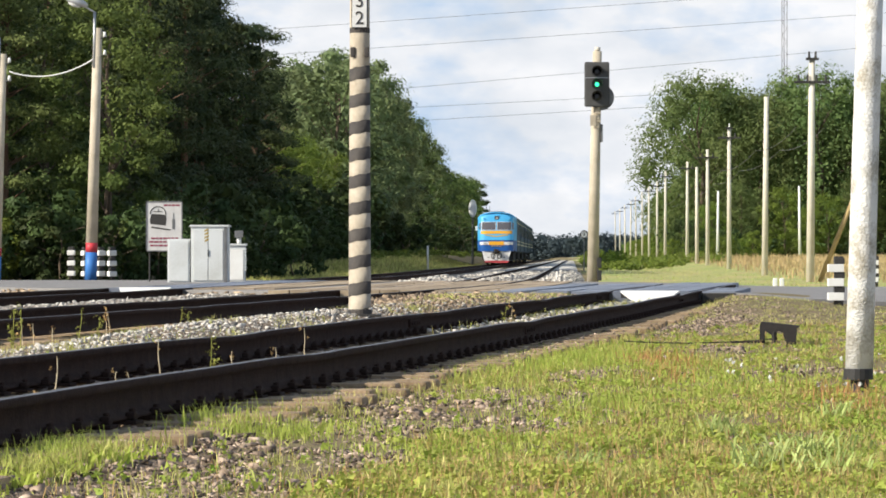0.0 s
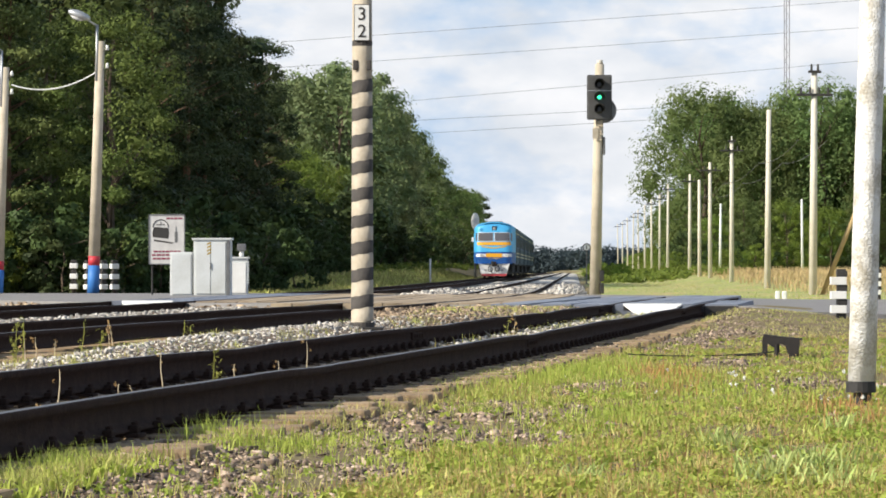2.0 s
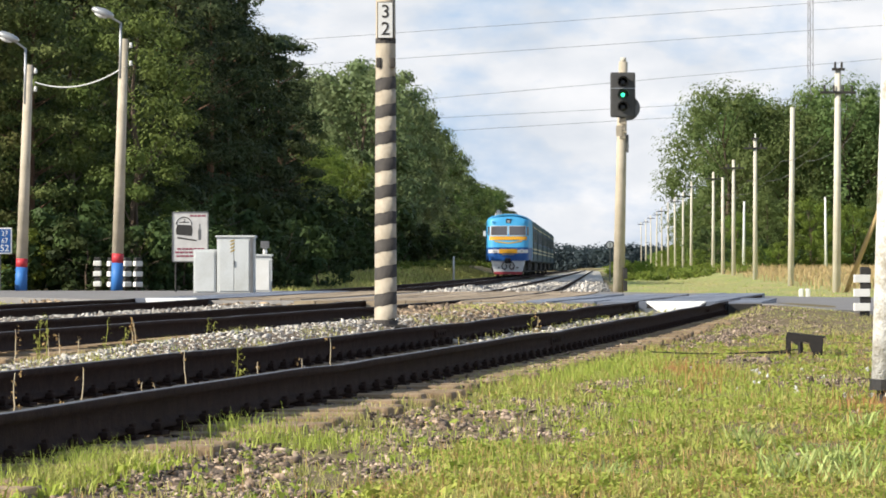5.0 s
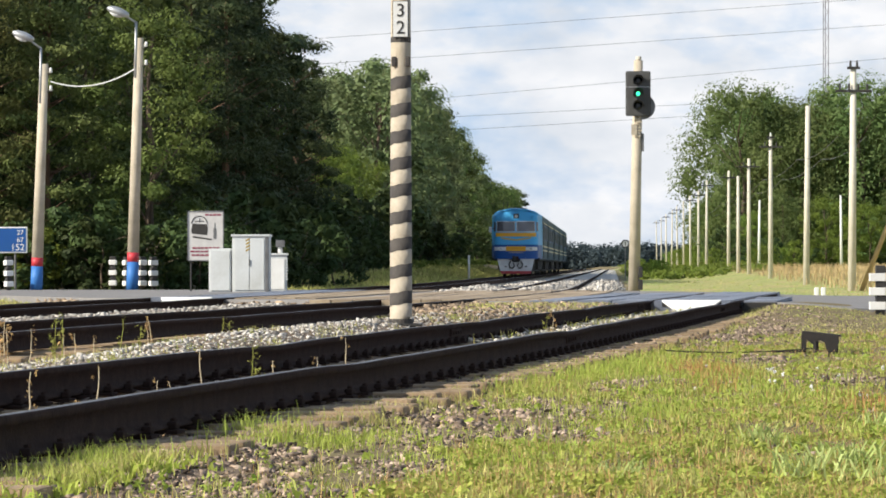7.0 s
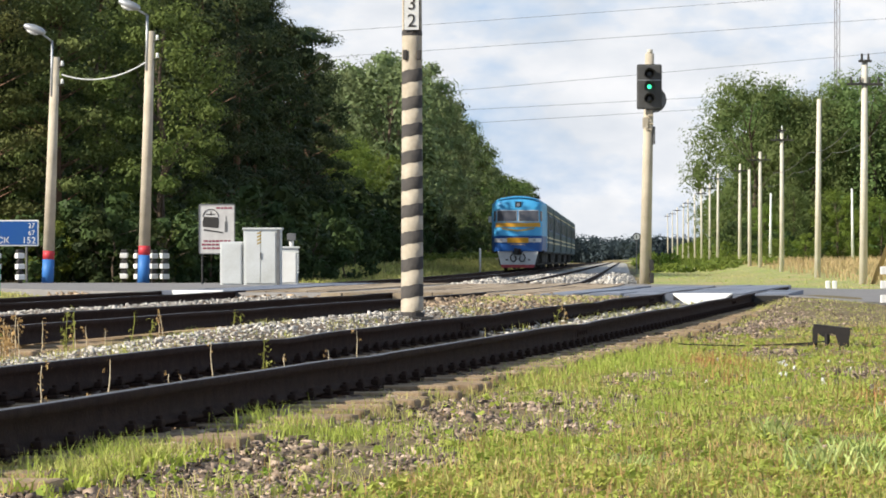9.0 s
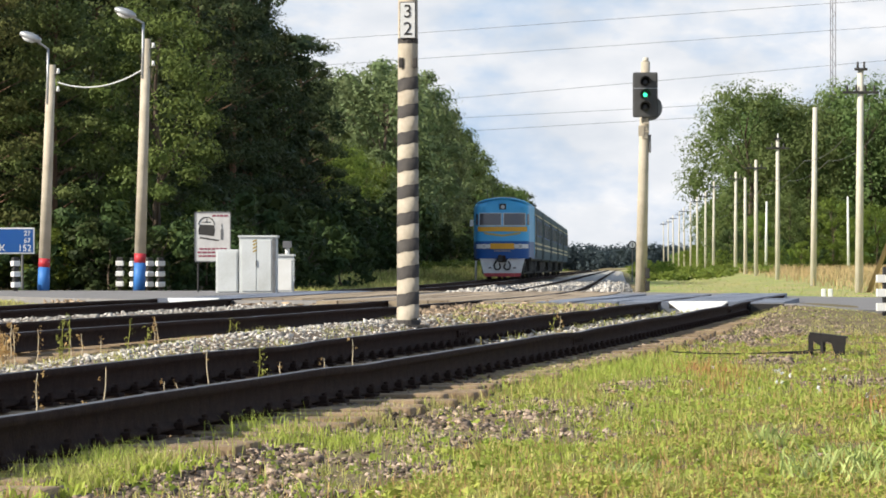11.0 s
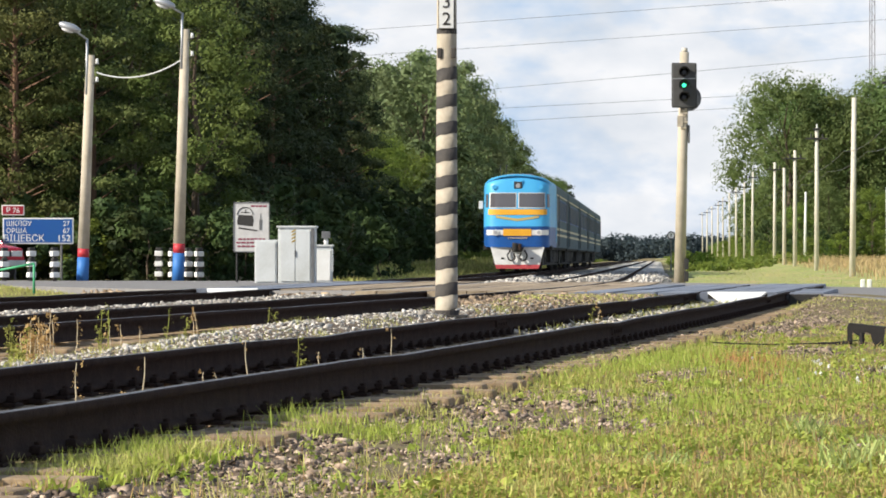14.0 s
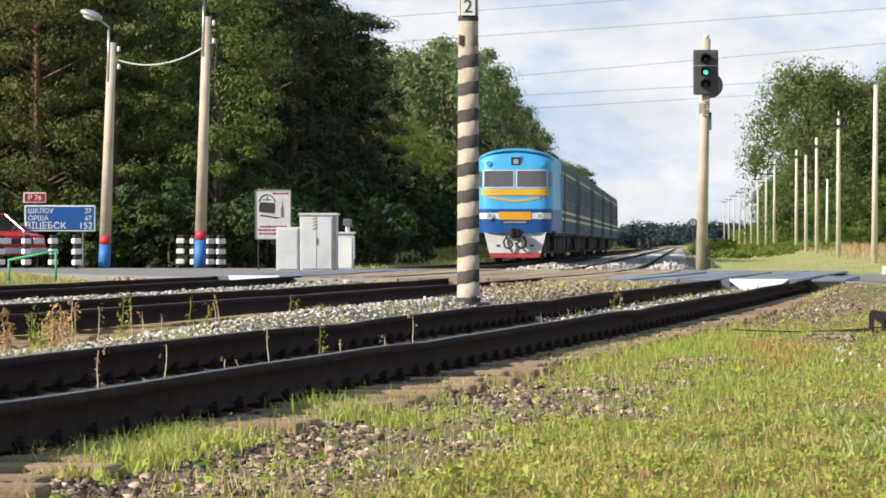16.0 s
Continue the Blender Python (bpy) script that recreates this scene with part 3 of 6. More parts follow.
def cable(name, p, q, sag, r, material, label, seg=14, category="cable", group=""):
    p, q = Vector(p), Vector(q)
    cu = bpy.data.curves.new(name, "CURVE")
    cu.dimensions, cu.bevel_depth, cu.bevel_resolution = "3D", r, 1
    sp = cu.splines.new("POLY")
    sp.points.add(seg)
    for i in range(seg + 1):
        t = i / seg
        v = p.lerp(q, t)
        sp.points[i].co = (v.x, v.y, v.z - 4 * sag * t * (1 - t), 1)
    cu.materials.append(material)
    tmp = bpy.data.objects.new(name, cu)
    scene.collection.objects.link(tmp)
    me = bpy.data.meshes.new_from_object(tmp.evaluated_get(bpy.context.evaluated_depsgraph_get()))
    bpy.data.objects.remove(tmp)
    bpy.data.curves.remove(cu)
    ob = new(name, me)
    return tagged(ob, label, category, group)


cable("cable", (-12.06, 106.7, 5.75), (-9.55, 106.5, 6.18), 0.32, 0.022, WHITE, "pale slack cable between two lamp posts")


def bollard(w, h, rows):
    b = thing("bollard", Matrix(), "black and white banded bollard beside the crossing", "bollard", "banded bollards")
    part("post", tubed((0, 0, 0), (0, 0, h + 0.05), w / 2 - 0.03, w / 2 - 0.035, 12), BLACK, b, "", True)
    for i in range(rows):
        z = (i + 0.62) * h / rows
        part("white_block", boxed(0, 0, z, w + 0.03, w + 0.03, 0.5 * h / rows, 0.025), WHITE, b)
        part("black_block", boxed(0, 0, z + 0.43 * h / rows, w - 0.02, w - 0.02, 0.30 * h / rows, 0.02), BLACK, b)
    return b


boll = bollard(0.19, 0.88, 3)
spots = [(-10.58, 109.3), (-10.16, 109.2), (-9.74, 109.2), (-9.36, 108.6), (-13.82, 106.2), (-13.06, 105.4), (-14.62, 106.6), (-15.4, 107)]
boll.matrix_basis = pose(*spots[0], -0.05)
for s in spots[1:]:
    copy_thing(boll, pose(*s, -0.06, random.uniform(-1, 1), random.uniform(-1, 1), 30))
rb = thing("bollard", pose(6.52, 63.6, -0.29), "square black post with white blocks beside the road", "bollard", "banded bollards")
part("post", boxed(0.03, 0, 0.45, 0.15, 0.15, 0.90, 0.01), BLACK, rb)
for i in range(3):
    part("white_block", boxed(-0.02, -0.02, 0.235 + 0.235 * i, 0.26, 0.2, 0.13, 0.008), WHITE, rb)
    part("black_block", boxed(0.04, -0.005, 0.352 + 0.235 * i, 0.17, 0.18, 0.10, 0.008), BLACK, rb)
copy_thing(rb, pose(11.9, 106, -0.26))


# warning board with bars in place of its small print
sg = thing("warning_board", pose(-7.66, 99.2, -0.05, 0, 0, 0), "white warning board with a train drawing on thin posts", "sign")
part("board", boxed(0.46, 0, 1.44, 0.94, 0.03, 1.30, 0.006), mat("board_white", (0.60, 0.59, 0.57), (0.48, 0.46, 0.45), 4, 0.6, 0, 0, 30), sg)
bm = bmesh.new()
for cx, cz, sx, sz in ((0.46, 2.075, 0.94, 0.025), (0.46, 0.805, 0.94, 0.025), (0.002, 1.44, 0.025, 1.30), (0.918, 1.44, 0.025, 1.30)):
    box(bm, cx, -0.005, cz, sx, 0.05, sz)
part("frame", bm, GREY_METAL, sg)
for x in (0.08, 0.84):
    part("leg", tubed((x, 0.03, 0), (x, 0.03, 2.05), 0.022, 0.022, 8), DARK_METAL, sg)
bm = bmesh.new()
plate(bm, [(0.10, 1.50), (0.50, 1.46), (0.52, 1.62), (0.50, 1.74), (0.13, 1.76), (0.09, 1.62)], 0.004, Matrix.Translation((0, -0.02, 0)))
plate(bm, [(0.12, 1.40), (0.60, 1.33), (0.64, 1.36), (0.14, 1.44)], 0.004, Matrix.Translation((0, -0.02, 0)))
part("train_drawing", bm, BLACK, sg, "black drawing of a locomotive front")
bm = bmesh.new()
for i in range(15):
    a0, a1 = math.pi * i / 15, math.pi * (i + 1) / 15
    tube(bm, (0.30 + 0.20 * math.cos(a0), -0.02, 1.76 + 0.19 * math.sin(a0)), (0.30 + 0.20 * math.cos(a1), -0.02, 1.76 + 0.19 * math.sin(a1)), 0.011, 0.011, 6)
box(bm, 0.30, -0.02, 1.82, 0.24, 0.006, 0.02)
box(bm, 0.31, -0.02, 1.85, 0.02, 0.006, 0.10)
part("cab_outline", bm, BLACK, sg)
bm = bmesh.new()
box(bm, 0.70, -0.02, 1.50, 0.07, 0.005, 0.27)
box(bm, 0.70, -0.02, 1.70, 0.02, 0.005, 0.16)
part("mark", bm, GREY_METAL, sg)
for z, x0, x1 in ((1.985, 0.45, 0.86), (1.13, 0.12, 0.84), (1.04, 0.07, 0.87), (0.945, 0.10, 0.84)):
    x = x0
    while x < x1 - 0.04:
        w = min(random.uniform(0.05, 0.12), x1 - x)
        part("print_bar", boxed(x + w / 2, -0.02, z, w, 0.005, 0.045), mat("faded_print", (0.30, 0.07, 0.10), (0.22, 0.06, 0.09), 5, 0.6), sg)
        x += w + 0.022

# relay cabinets
cb = thing("relay_cabinet", pose(-6.86, 96.0, -0.05, 0, 0, 0), "tall pale grey steel relay cabinet with closed doors", "cabinet")
part("body", boxed(1.02, 0.45, 0.70, 0.92, 0.9, 1.40, 0.012), CABINET, cb)
part("low_body", boxed(0.25, 0.45, 0.55, 0.56, 0.8, 1.10, 0.012), CABINET, cb)
part("roof", boxed(1.02, 0.45, 1.425, 0.99, 0.98, 0.05, 0.012), CABINET, cb)
for x, w in ((0.80, 0.36), (1.18, 0.36)):
    part("door", boxed(x, -0.012, 0.70, w, 0.03, 1.28, 0.006), CABINET, cb)
part("corner_post", boxed(1.43, -0.01, 0.70, 0.08, 0.06, 1.38, 0.008), GREY_METAL, cb)
part("door", boxed(0.25, 0.035, 0.55, 0.48, 0.03, 1.0, 0.006), CABINET, cb)
part("handle", boxed(0.99, -0.04, 0.75, 0.02, 0.03, 0.16, 0.004), DARK_METAL, cb)
bm = bmesh.new()
for i in range(4):
    plate(bm, [(0.90, 1.02 + 0.085 * i), (1.0, 1.07 + 0.085 * i), (1.0, 1.11 + 0.085 * i), (0.90, 1.06 + 0.085 * i)], 0.004, Matrix.Translation((0, -0.032, 0)))
part("hazard_stripes", bm, mat("hazard_yellow", (0.42, 0.30, 0.05), (0.32, 0.22, 0.05), 6, 0.6), cb, "yellow hazard stripes")
sb = thing("battery_box", pose(-5.66, 99.2, -0.05), "small white steel box with ribbed sides", "cabinet")
part("body", boxed(0.28, 0.25, 0.47, 0.52, 0.5, 0.94, 0.012), CABINET, sb)
part("lid", boxed(0.28, 0.25, 0.965, 0.60, 0.58, 0.05, 0.01), CABINET, sb)
for i in range(8):
    for x in (0.0, 0.56):
        part("rib", boxed(x, 0.0, 0.32 + 0.075 * i, 0.05, 0.06, 0.04, 0.006), CABINET, sb)
part("door", boxed(0.28, -0.01, 0.45, 0.44, 0.02, 0.78, 0.005), WHITE, sb)
part("pipe", tubed((0.38, 0.25, 0.98), (0.38, 0.25, 1.16), 0.06, 0.06, 10), WHITE, sb, "", True)
part("junction_box", boxed(0.38, 0.2, 1.24, 0.22, 0.16, 0.18, 0.012), GREY_METAL, sb)

# direction sign
ds = thing("direction_sign", pose(-15.25, 110.8, -0.05), "blue direction sign with white town names on two posts", "sign")
part("board", boxed(1.03, 0, 1.42, 2.06, 0.03, 0.76, 0.02), SIGN_WHITE, ds)
part("face", boxed(1.03, -0.017, 1.42, 1.98, 0.006, 0.68, 0.0), SIGN_BLUE, ds, "blue sign face")
for x in (0.35, 1.7):
    part("leg", tubed((x, 0.05, 0), (x, 0.05, 1.8), 0.035, 0.035, 8), GREY_METAL, ds)
for row, (a, b) in enumerate((("ШКЛОУ", "27"), ("ОРША", "67"), ("ВІЦЕБСК", "152"))):
    big = row == 2
    s = 0.27 if big else 0.20
    z = (1.57, 1.36, 1.12)[row]
    words(a, s, SIGN_WHITE, ds, 0.10 if not big else 0.02, -0.026, z, label="white town name")
    words(b, s, SIGN_WHITE, ds, 1.95 if not big else 1.98, -0.026, z, label="white distance", align="RIGHT")
part("route_plate", boxed(0.30, 0, 2.02, 0.66, 0.03, 0.30, 0.02), SIGN_WHITE, ds)
part("route_face", boxed(0.30, -0.017, 2.02, 0.60, 0.006, 0.24, 0.0), mat("route_red", (0.30, 0.016, 0.03), (0.26, 0.016, 0.03), 5, 0.5), ds, "red route plate")
words("Р 76", 0.21, SIGN_WHITE, ds, 0.30, -0.026, 1.945, label="white route number", align="CENTER")
part("bracket", tubed((0.30, 0.03, 1.7), (0.30, 0.03, 2.1), 0.02, 0.02, 6), GREY_METAL, ds)

# green tube rail
gr = thing("tube_rail", pose(-9.9, 76.5, -0.12), "bright green bent tube railing in the grass", "railing")
part("post", tubed((0, 0, 0), (0, 0, 0.60), 0.025, 0.025, 8), GREEN_PAINT, gr, "", True)
part("top_rail", tubed((0.01, 0, 0.60), (-1.0, 0.4, 0.42), 0.025, 0.025, 8), GREEN_PAINT, gr, "", True)
part("post", tubed((-1.0, 0.4, 0), (-1.0, 0.4, 0.43), 0.025, 0.025, 8), GREEN_PAINT, gr, "", True)

# ---- light signal ----
sig = thing("railway_signal", pose(4.21, 108.0, -0.12), "railway colour-light signal showing green on a concrete mast", "signal")
part("mast", tubed((0, 0, 0), (0.13, 0, 6.5), 0.165, 0.125, 16), CONCRETE, sig, "", True)
part("mast_top", tubed((0.132, 0, 6.5), (0.135, 0, 6.62), 0.085, 0.08, 12), CONCRETE_GREY, sig, "", True)
part("backboard", boxed(0.11, -0.24, 5.56, 0.70, 0.06, 1.26, 0.05), mat("signal_housing", (0.085, 0.085, 0.085), (0.06, 0.058, 0.055), 4, 0.65), sig, "dark grey signal backboard")
bm = bmesh.new()
tube(bm, (0.24, -0.08, 5.20), (0.24, -0.04, 5.20), 0.36, 0.36, 24)
part("round_shield", bm, GREY_METAL, sig, "round grey shield behind the head")
for z, m, lab in ((5.92, LENS_DARK, "unlit lens"), (5.56, LENS_GREEN, "lit green lens"), (5.22, LENS_DARK, "unlit lens")):
    hood = bmesh.new()
    for a in range(-5, 18):
        a0, a1 = math.radians(a * 15), math.radians(a * 15 + 15)
        if not -25 < a * 15 < 205:
            continue
        p = [Vector((0.11 + 0.155 * math.cos(q), v, z + 0.155 * math.sin(q))) for q, v in ((a0, -0.27), (a1, -0.27), (a1, -0.56), (a0, -0.56))]
        o = [v + Vector((0, 0, 0.012)) for v in p]
        q8 = [hood.verts.new(v) for v in p + o]
        hood.faces.new(q8[:4])
        hood.faces.new(q8[:3:-1])
        hood.faces.new((q8[3], q8[2], q8[6], q8[7]))
    part("hood", hood, DARK_METAL, sig)
    part("lens", tubed((0.11, -0.272, z), (0.11, -0.30, z), 0.06 if m is LENS_GREEN else 0.12, 0.055, 16), m, sig, lab)
part("divider", boxed(0.11, -0.275, 5.745, 0.70, 0.012, 0.016), ZINC, sig)
part("bracket", boxed(0.11, -0.12, 5.0, 0.16, 0.2, 0.16, 0.02), DARK_METAL, sig)
bm = bmesh.new()
for i in range(7):
    box(bm, 0.10 + 0.05 * math.sin(i * 2.1), -0.15, 4.85 - 0.08 * i, 0.16, 0.07, 0.05, 0.01)
part("terminal_strip", bm, CREAM, sig)
part("cable_box", boxed(0.25, -0.05, 4.2, 0.06, 0.1, 0.5, 0.01), GREY_METAL, sig)
bm = bmesh.new()
for z in (0.2, 0.55):
    box(bm, 0.18, -0.1, z, 0.12, 0.2, 0.3, 0.02)
part("foot_box", bm, DARK_METAL, sig)
part("number_plate_bar", boxed(-0.0, -0.19, 4.55, 0.16, 0.02, 0.3, 0.004), CREAM, sig)

# ---- banded mast with its number ----
sp = thing("banded_mast", pose(-0.945, 43.6, -0.10), "cream mast with faded black rings and a number plate", "mast")
z, k = 0.10, 0
rings = []
while z < 2.70:
    rings.append((z, z + 0.165, False))
    rings.append((z + 0.165, z + 0.305, True))
    z += 0.305
rings.append((2.85, 4.6, False))
r0 = 0.128


def mast_r(z):
    return r0 - 0.0045 * z


for i, (a, b, dark) in enumerate(rings):
    bm = bmesh.new()
    ring = []
    for j in range(20):
        q = 2 * math.pi * j / 20
        tilt = 0.022
        e = 0.0015 if dark else 0.0
        ring.append([bm.verts.new(((mast_r(zz) + e) * math.cos(q), (mast_r(zz) + e) * math.sin(q), zz + (tilt * math.cos(q + 0.3) + 0.006 * math.sin(5 * q + i)))) for zz in (a, b)])
    for j in range(20):
        c, d = ring[j], ring[(j + 1) % 20]
        bm.faces.new((c[0], d[0], d[1], c[1]))
    bm.faces.new([c[1] for c in ring])
    part("black_ring" if dark else "cream_ring", bm, STRIPE_BROWN if dark else CREAM, sp, "", True)
part("shaft", tubed((0, 0, 0), (0, 0, 4.6), 0.105, 0.095, 14), CREAM, sp, "", True)
bm = lathe(bmesh.new(), [(0.17, 0.0), (0.17, 0.02), (0.14, 0.035), (0.135, 0.10), (0.128, 0.105)], 20)
part("foot_collar", bm, STRIPE_BROWN, sp)
part("foot_plate", boxed(0.09, -0.02, 0.035, 0.30, 0.3, 0.03, 0.006), DARK_METAL, sp)
for x in (-0.085, 0.09):
    part("dark_patch", boxed(x * 0.9, -0.108, 3.02, 0.055, 0.03, 0.115, 0.012), STRIPE_BROWN, sp)
part("dark_patch", tubed((0, 0, 3.24), (0, 0, 3.30), mast_r(3.2) + 0.002, mast_r(3.3) + 0.002, 16), STRIPE_BROWN, sp)
part("number_plate", boxed(0.0, -0.125, 3.50, 0.165, 0.012, 0.40, 0.004), SIGN_WHITE, sp, "white number plate")
part("plate_rim", boxed(0.0, -0.117, 3.50, 0.185, 0.010, 0.42, 0.004), BLACK, sp)
words("3", 0.21, BLACK, sp, 0.0, -0.134, 3.53, label="black figure", align="CENTER")
words("2", 0.21, BLACK, sp, 0.0, -0.134, 3.335, label="black figure", align="CENTER")

# ---- whitewashed pole on a stub ----
wp = thing("whitewashed_pole", pose(2.66, 24.6, -0.28), "whitewashed concrete pole standing on a dark stub", "pole")
bm = bmesh.new()
lathe(bm, [(0.090, 0.16), (0.088, 0.8), (0.086, 1.5), (0.084, 2.2), (0.082, 3.0)], 22)
for v in bm.verts:
    q = math.atan2(v.co.y, v.co.x)
    k = 1 + 0.02 * math.sin(3 * q + 4 * v.co.z) * (1 if v.co.z < 2.9 else 0)
    v.co.x, v.co.y = v.co.x * k + 0.030 * v.co.z, v.co.y * k
part("shaft", bm, WHITEWASH, wp, "", True)
part("collar", tubed((0, 0, 0.095), (0, 0, 0.165), 0.096, 0.094, 18), DARK_METAL, wp)
part("stub", tubed((0.01, 0.0, -0.1), (0.01, 0, 0.10), 0.05, 0.06, 12), DARK_METAL, wp)

# ---- low black iron frame with a wire ----
st = thing("iron_frame", pose(3.10, 37.6, -0.27, 0, 0, -8), "low black iron frame standing in the grass", "frame")
IRON = mat("black_iron", (0.016, 0.015, 0.015), (0.035, 0.030, 0.028), 14, 0.7, 0.2, 0.3, 60)
arch = [(0.13, 0.10)] + [(0.185 + 0.05 * math.cos(a), 0.10 + 0.045 * math.sin(a)) for a in (math.pi * 0.8, math.pi * 0.5, math.pi * 0.2)] + [(0.25, 0.04), (0.255, -0.03), (0.33, -0.03), (0.365, 0.13), (0.365, 0.185), (0.30, 0.20), (0.02, 0.235), (0.0, 0.20), (0.0, 0.04), (0.035, 0.04), (0.05, 0.15), (0.10, 0.115)]
part("front_plate", plate(bmesh.new(), arch, 0.05), IRON, st)
part("top_plate", boxed(0.17, 0.14, 0.225, 0.37, 0.26, 0.018, 0.005, pose(0, 0, 0, 0, 6, 0)), IRON, st, "worn sloping top plate")
part("front_leg", tubed((0.145, 0.02, -0.02), (0.14, 0.02, 0.14), 0.024, 0.028, 8), IRON, st)
for x in (0.02, 0.33):
    part("rear_leg", boxed(x, 0.24, 0.08, 0.035, 0.035, 0.24, 0.004), IRON, st)
part("foot_bar", boxed(-0.12, 0.03, 0.035, 0.34, 0.03, 0.025, 0.004), IRON, st)

cable("ground_wire", (1.70, 36.0, -0.19), (3.28, 37.7, -0.20), 0.03, 0.006, DARK_METAL, "thin dark wire lying over the grass")

# ---- pole line on the right ----


def line_pole(x, y, h, r, arms, label, material):
    z = float(ground_z(x, y)) - 0.15
    p = thing("line_pole", pose(x, y, z, random.uniform(-0.6, 0.6), random.uniform(-0.7, 0.7), 0), label, "utility pole", "line poles")
    part("shaft", tubed((0, 0, 0), (0, 0, h - z), 0.88 * r, r * 0.62, 10), material, p, "", True)
    top = h - z
    for i, (dz, w, n) in enumerate(arms):
        part("crossarm", boxed(0, -0.12, top - dz, w, 0.09, 0.09, 0.01), DARK_METAL, p)
        for j in range(n):
            xx = -w / 2 + w * (j + 0.5) / n if n > 1 else 0
            part("insulator", tubed((xx, -0.12, top - dz + 0.04), (xx, -0.12, top - dz + 0.26), 0.05, 0.035, 6), WHITE if n % 2 else DARK_METAL, p)
    return p


line_pole(12.72, 133.0, 7.5, 0.17, [(0.85, 1.25, 4), (0.05, 0.45, 2)], "tall concrete line pole with a crossarm and insulators", CONCRETE_GREY)
brace = thing("pole_brace", pose(12.95, 133.3, -0.45), "slanting wooden brace leaning against a line pole", "brace")
part("strut", tubed((0.05, 0, 0), (1.95, 0.4, 4.6), 0.09, 0.08, 10), mat("brace_wood", (0.52, 0.38, 0.18), (0.40, 0.28, 0.13), 3, 0.85), brace, "", True)
line_pole(13.57, 162.0, 7.35, 0.16, [], "tall concrete line pole in dry grass", CONCRETE_GREY)
line_pole(14.9, 200.0, 7.3, 0.15, [(0.5, 1.2, 2), (0.0, 0.4, 1)], "tall line pole with a dark crossarm", CONCRETE_GREY)
for y, h, arm in ((236, 7.2, 1), (256, 6.6, 0), (278, 7.5, 1), (344, 8.3, 1), (376, 8.0, 1), (415, 8.2, 1), (455, 8.3, 0), (500, 8.4, 1), (550, 8.6, 1), (605, 8.8, 1), (670, 9.0, 1), (740, 9.4, 1)):
    line_pole(8.3 + 0.0337 * y, y, h, 0.15, [(0.5, 1.3, 2)] if arm else [], "distant line pole along the field", CONCRETE_GREY)
for x, y, h in ((30.3, 326, 6.6), (23.3, 326, 6.2)):
    line_pole(x, y, h, 0.14, [], "white post before the dark grove", WHITE)

# small track signs
mk = thing("marker_post", pose(-0.85, 214.0, -0.2), "white and black marker post beside the track", "post")
part("post", tubed((0, 0, 0), (0, 0, 1.42), 0.06, 0.055, 10), WHITE, mk, "", True)
part("foot", tubed((0, 0, 0), (0, 0, 0.10), 0.2, 0.2, 12), DARK_METAL, mk)
rs = thing("round_sign", pose(7.64, 208.0, -0.2), "small round white track sign with a dark rim", "sign")
part("post", tubed((0, 0, 0), (0, 0, 2.0), 0.035, 0.035, 8), GREY_METAL, rs)
part("rim", tubed((0, -0.03, 2.02), (0, -0.06, 2.02), 0.22, 0.22, 20), DARK_METAL, rs)
part("disc", tubed((0, -0.06, 2.02), (0, -0.07, 2.02), 0.165, 0.165, 20), SIGN_WHITE, rs)
part("mark", boxed(0, -0.075, 2.02, 0.05, 0.01, 0.2), DARK_METAL, rs)
ws = thing("white_stone", pose(9.47, 108.5, -0.27), "small white-painted marker stones at the road's far edge", "marker")
for x in (-0.09, 0.1):
    part("stone", boxed(x, 0, 0.13, 0.13, 0.13, 0.28, 0.03), WHITE, ws)

bs = thing("far_signal", pose(2.55, 330.0, -0.2), "far signal beside the track showing its pale back", "signal")
part("mast", tubed((0, 0, 0), (0, 0, 5.6), 0.11, 0.09, 10), GREY_METAL, bs)
bm = bmesh.new()
bmesh.ops.create_icosphere(bm, subdivisions=3, radius=1.0, matrix=Matrix.Translation((0.0, -0.25, 4.95)) @ Matrix.Diagonal((0.36, 0.12, 0.78, 1)))
part("shield", bm, SIGN_WHITE, bs, "pale oval shield", True)

# radio mast far behind the grove
rm = thing("radio_mast", pose(80.0, 900.0, 0), "slender lattice radio mast far behind the trees", "mast")
MASTGREY = mat("mast_steel", (0.20, 0.19, 0.21), (0.16, 0.15, 0.17), 0.2, 0.6)
for dx, dy in ((-0.6, -0.4), (0.6, -0.4), (0, 0.6)):
    part("leg", tubed((dx, dy, 0), (dx, dy, 85), 0.10, 0.10, 6), MASTGREY, rm)
bm = bmesh.new()
for i in range(56):
    zz = 1.5 * i
    s = 1 if i % 2 else -1
    tube(bm, (-0.6 * s, -0.4, zz), (0.6 * s, -0.4, zz + 1.5), 0.05, 0.05, 4)
part("lacing", bm, MASTGREY, rm)

# overhead wires across the sky, and wires along the line poles
WIRE = mat("wire", (0.10, 0.10, 0.11), (0.12, 0.12, 0.13), 1, 0.6)
for x0, z0, x1, z1 in ((-40, 7.3, 60, 14.5), (-40, 6.4, 60, 13.3), (-40, 4.0, 60, 12.85), (-40, 4.6, 60, 9.9), (-40, 3.8, 60, 9.8)):
    cable("overhead_wire", (x0 * 3.5, 525, 0.6 + 3.5 * (z0 - 0.6)), (x1 * 3.5, 525, 0.6 + 3.5 * (z1 - 0.6)), 0.8, 0.027, WIRE, "thin overhead power wire", 20, "wire", "overhead wires")
ys = [133.0, 162.0, 200.0, 236.0, 278.0, 344.0]
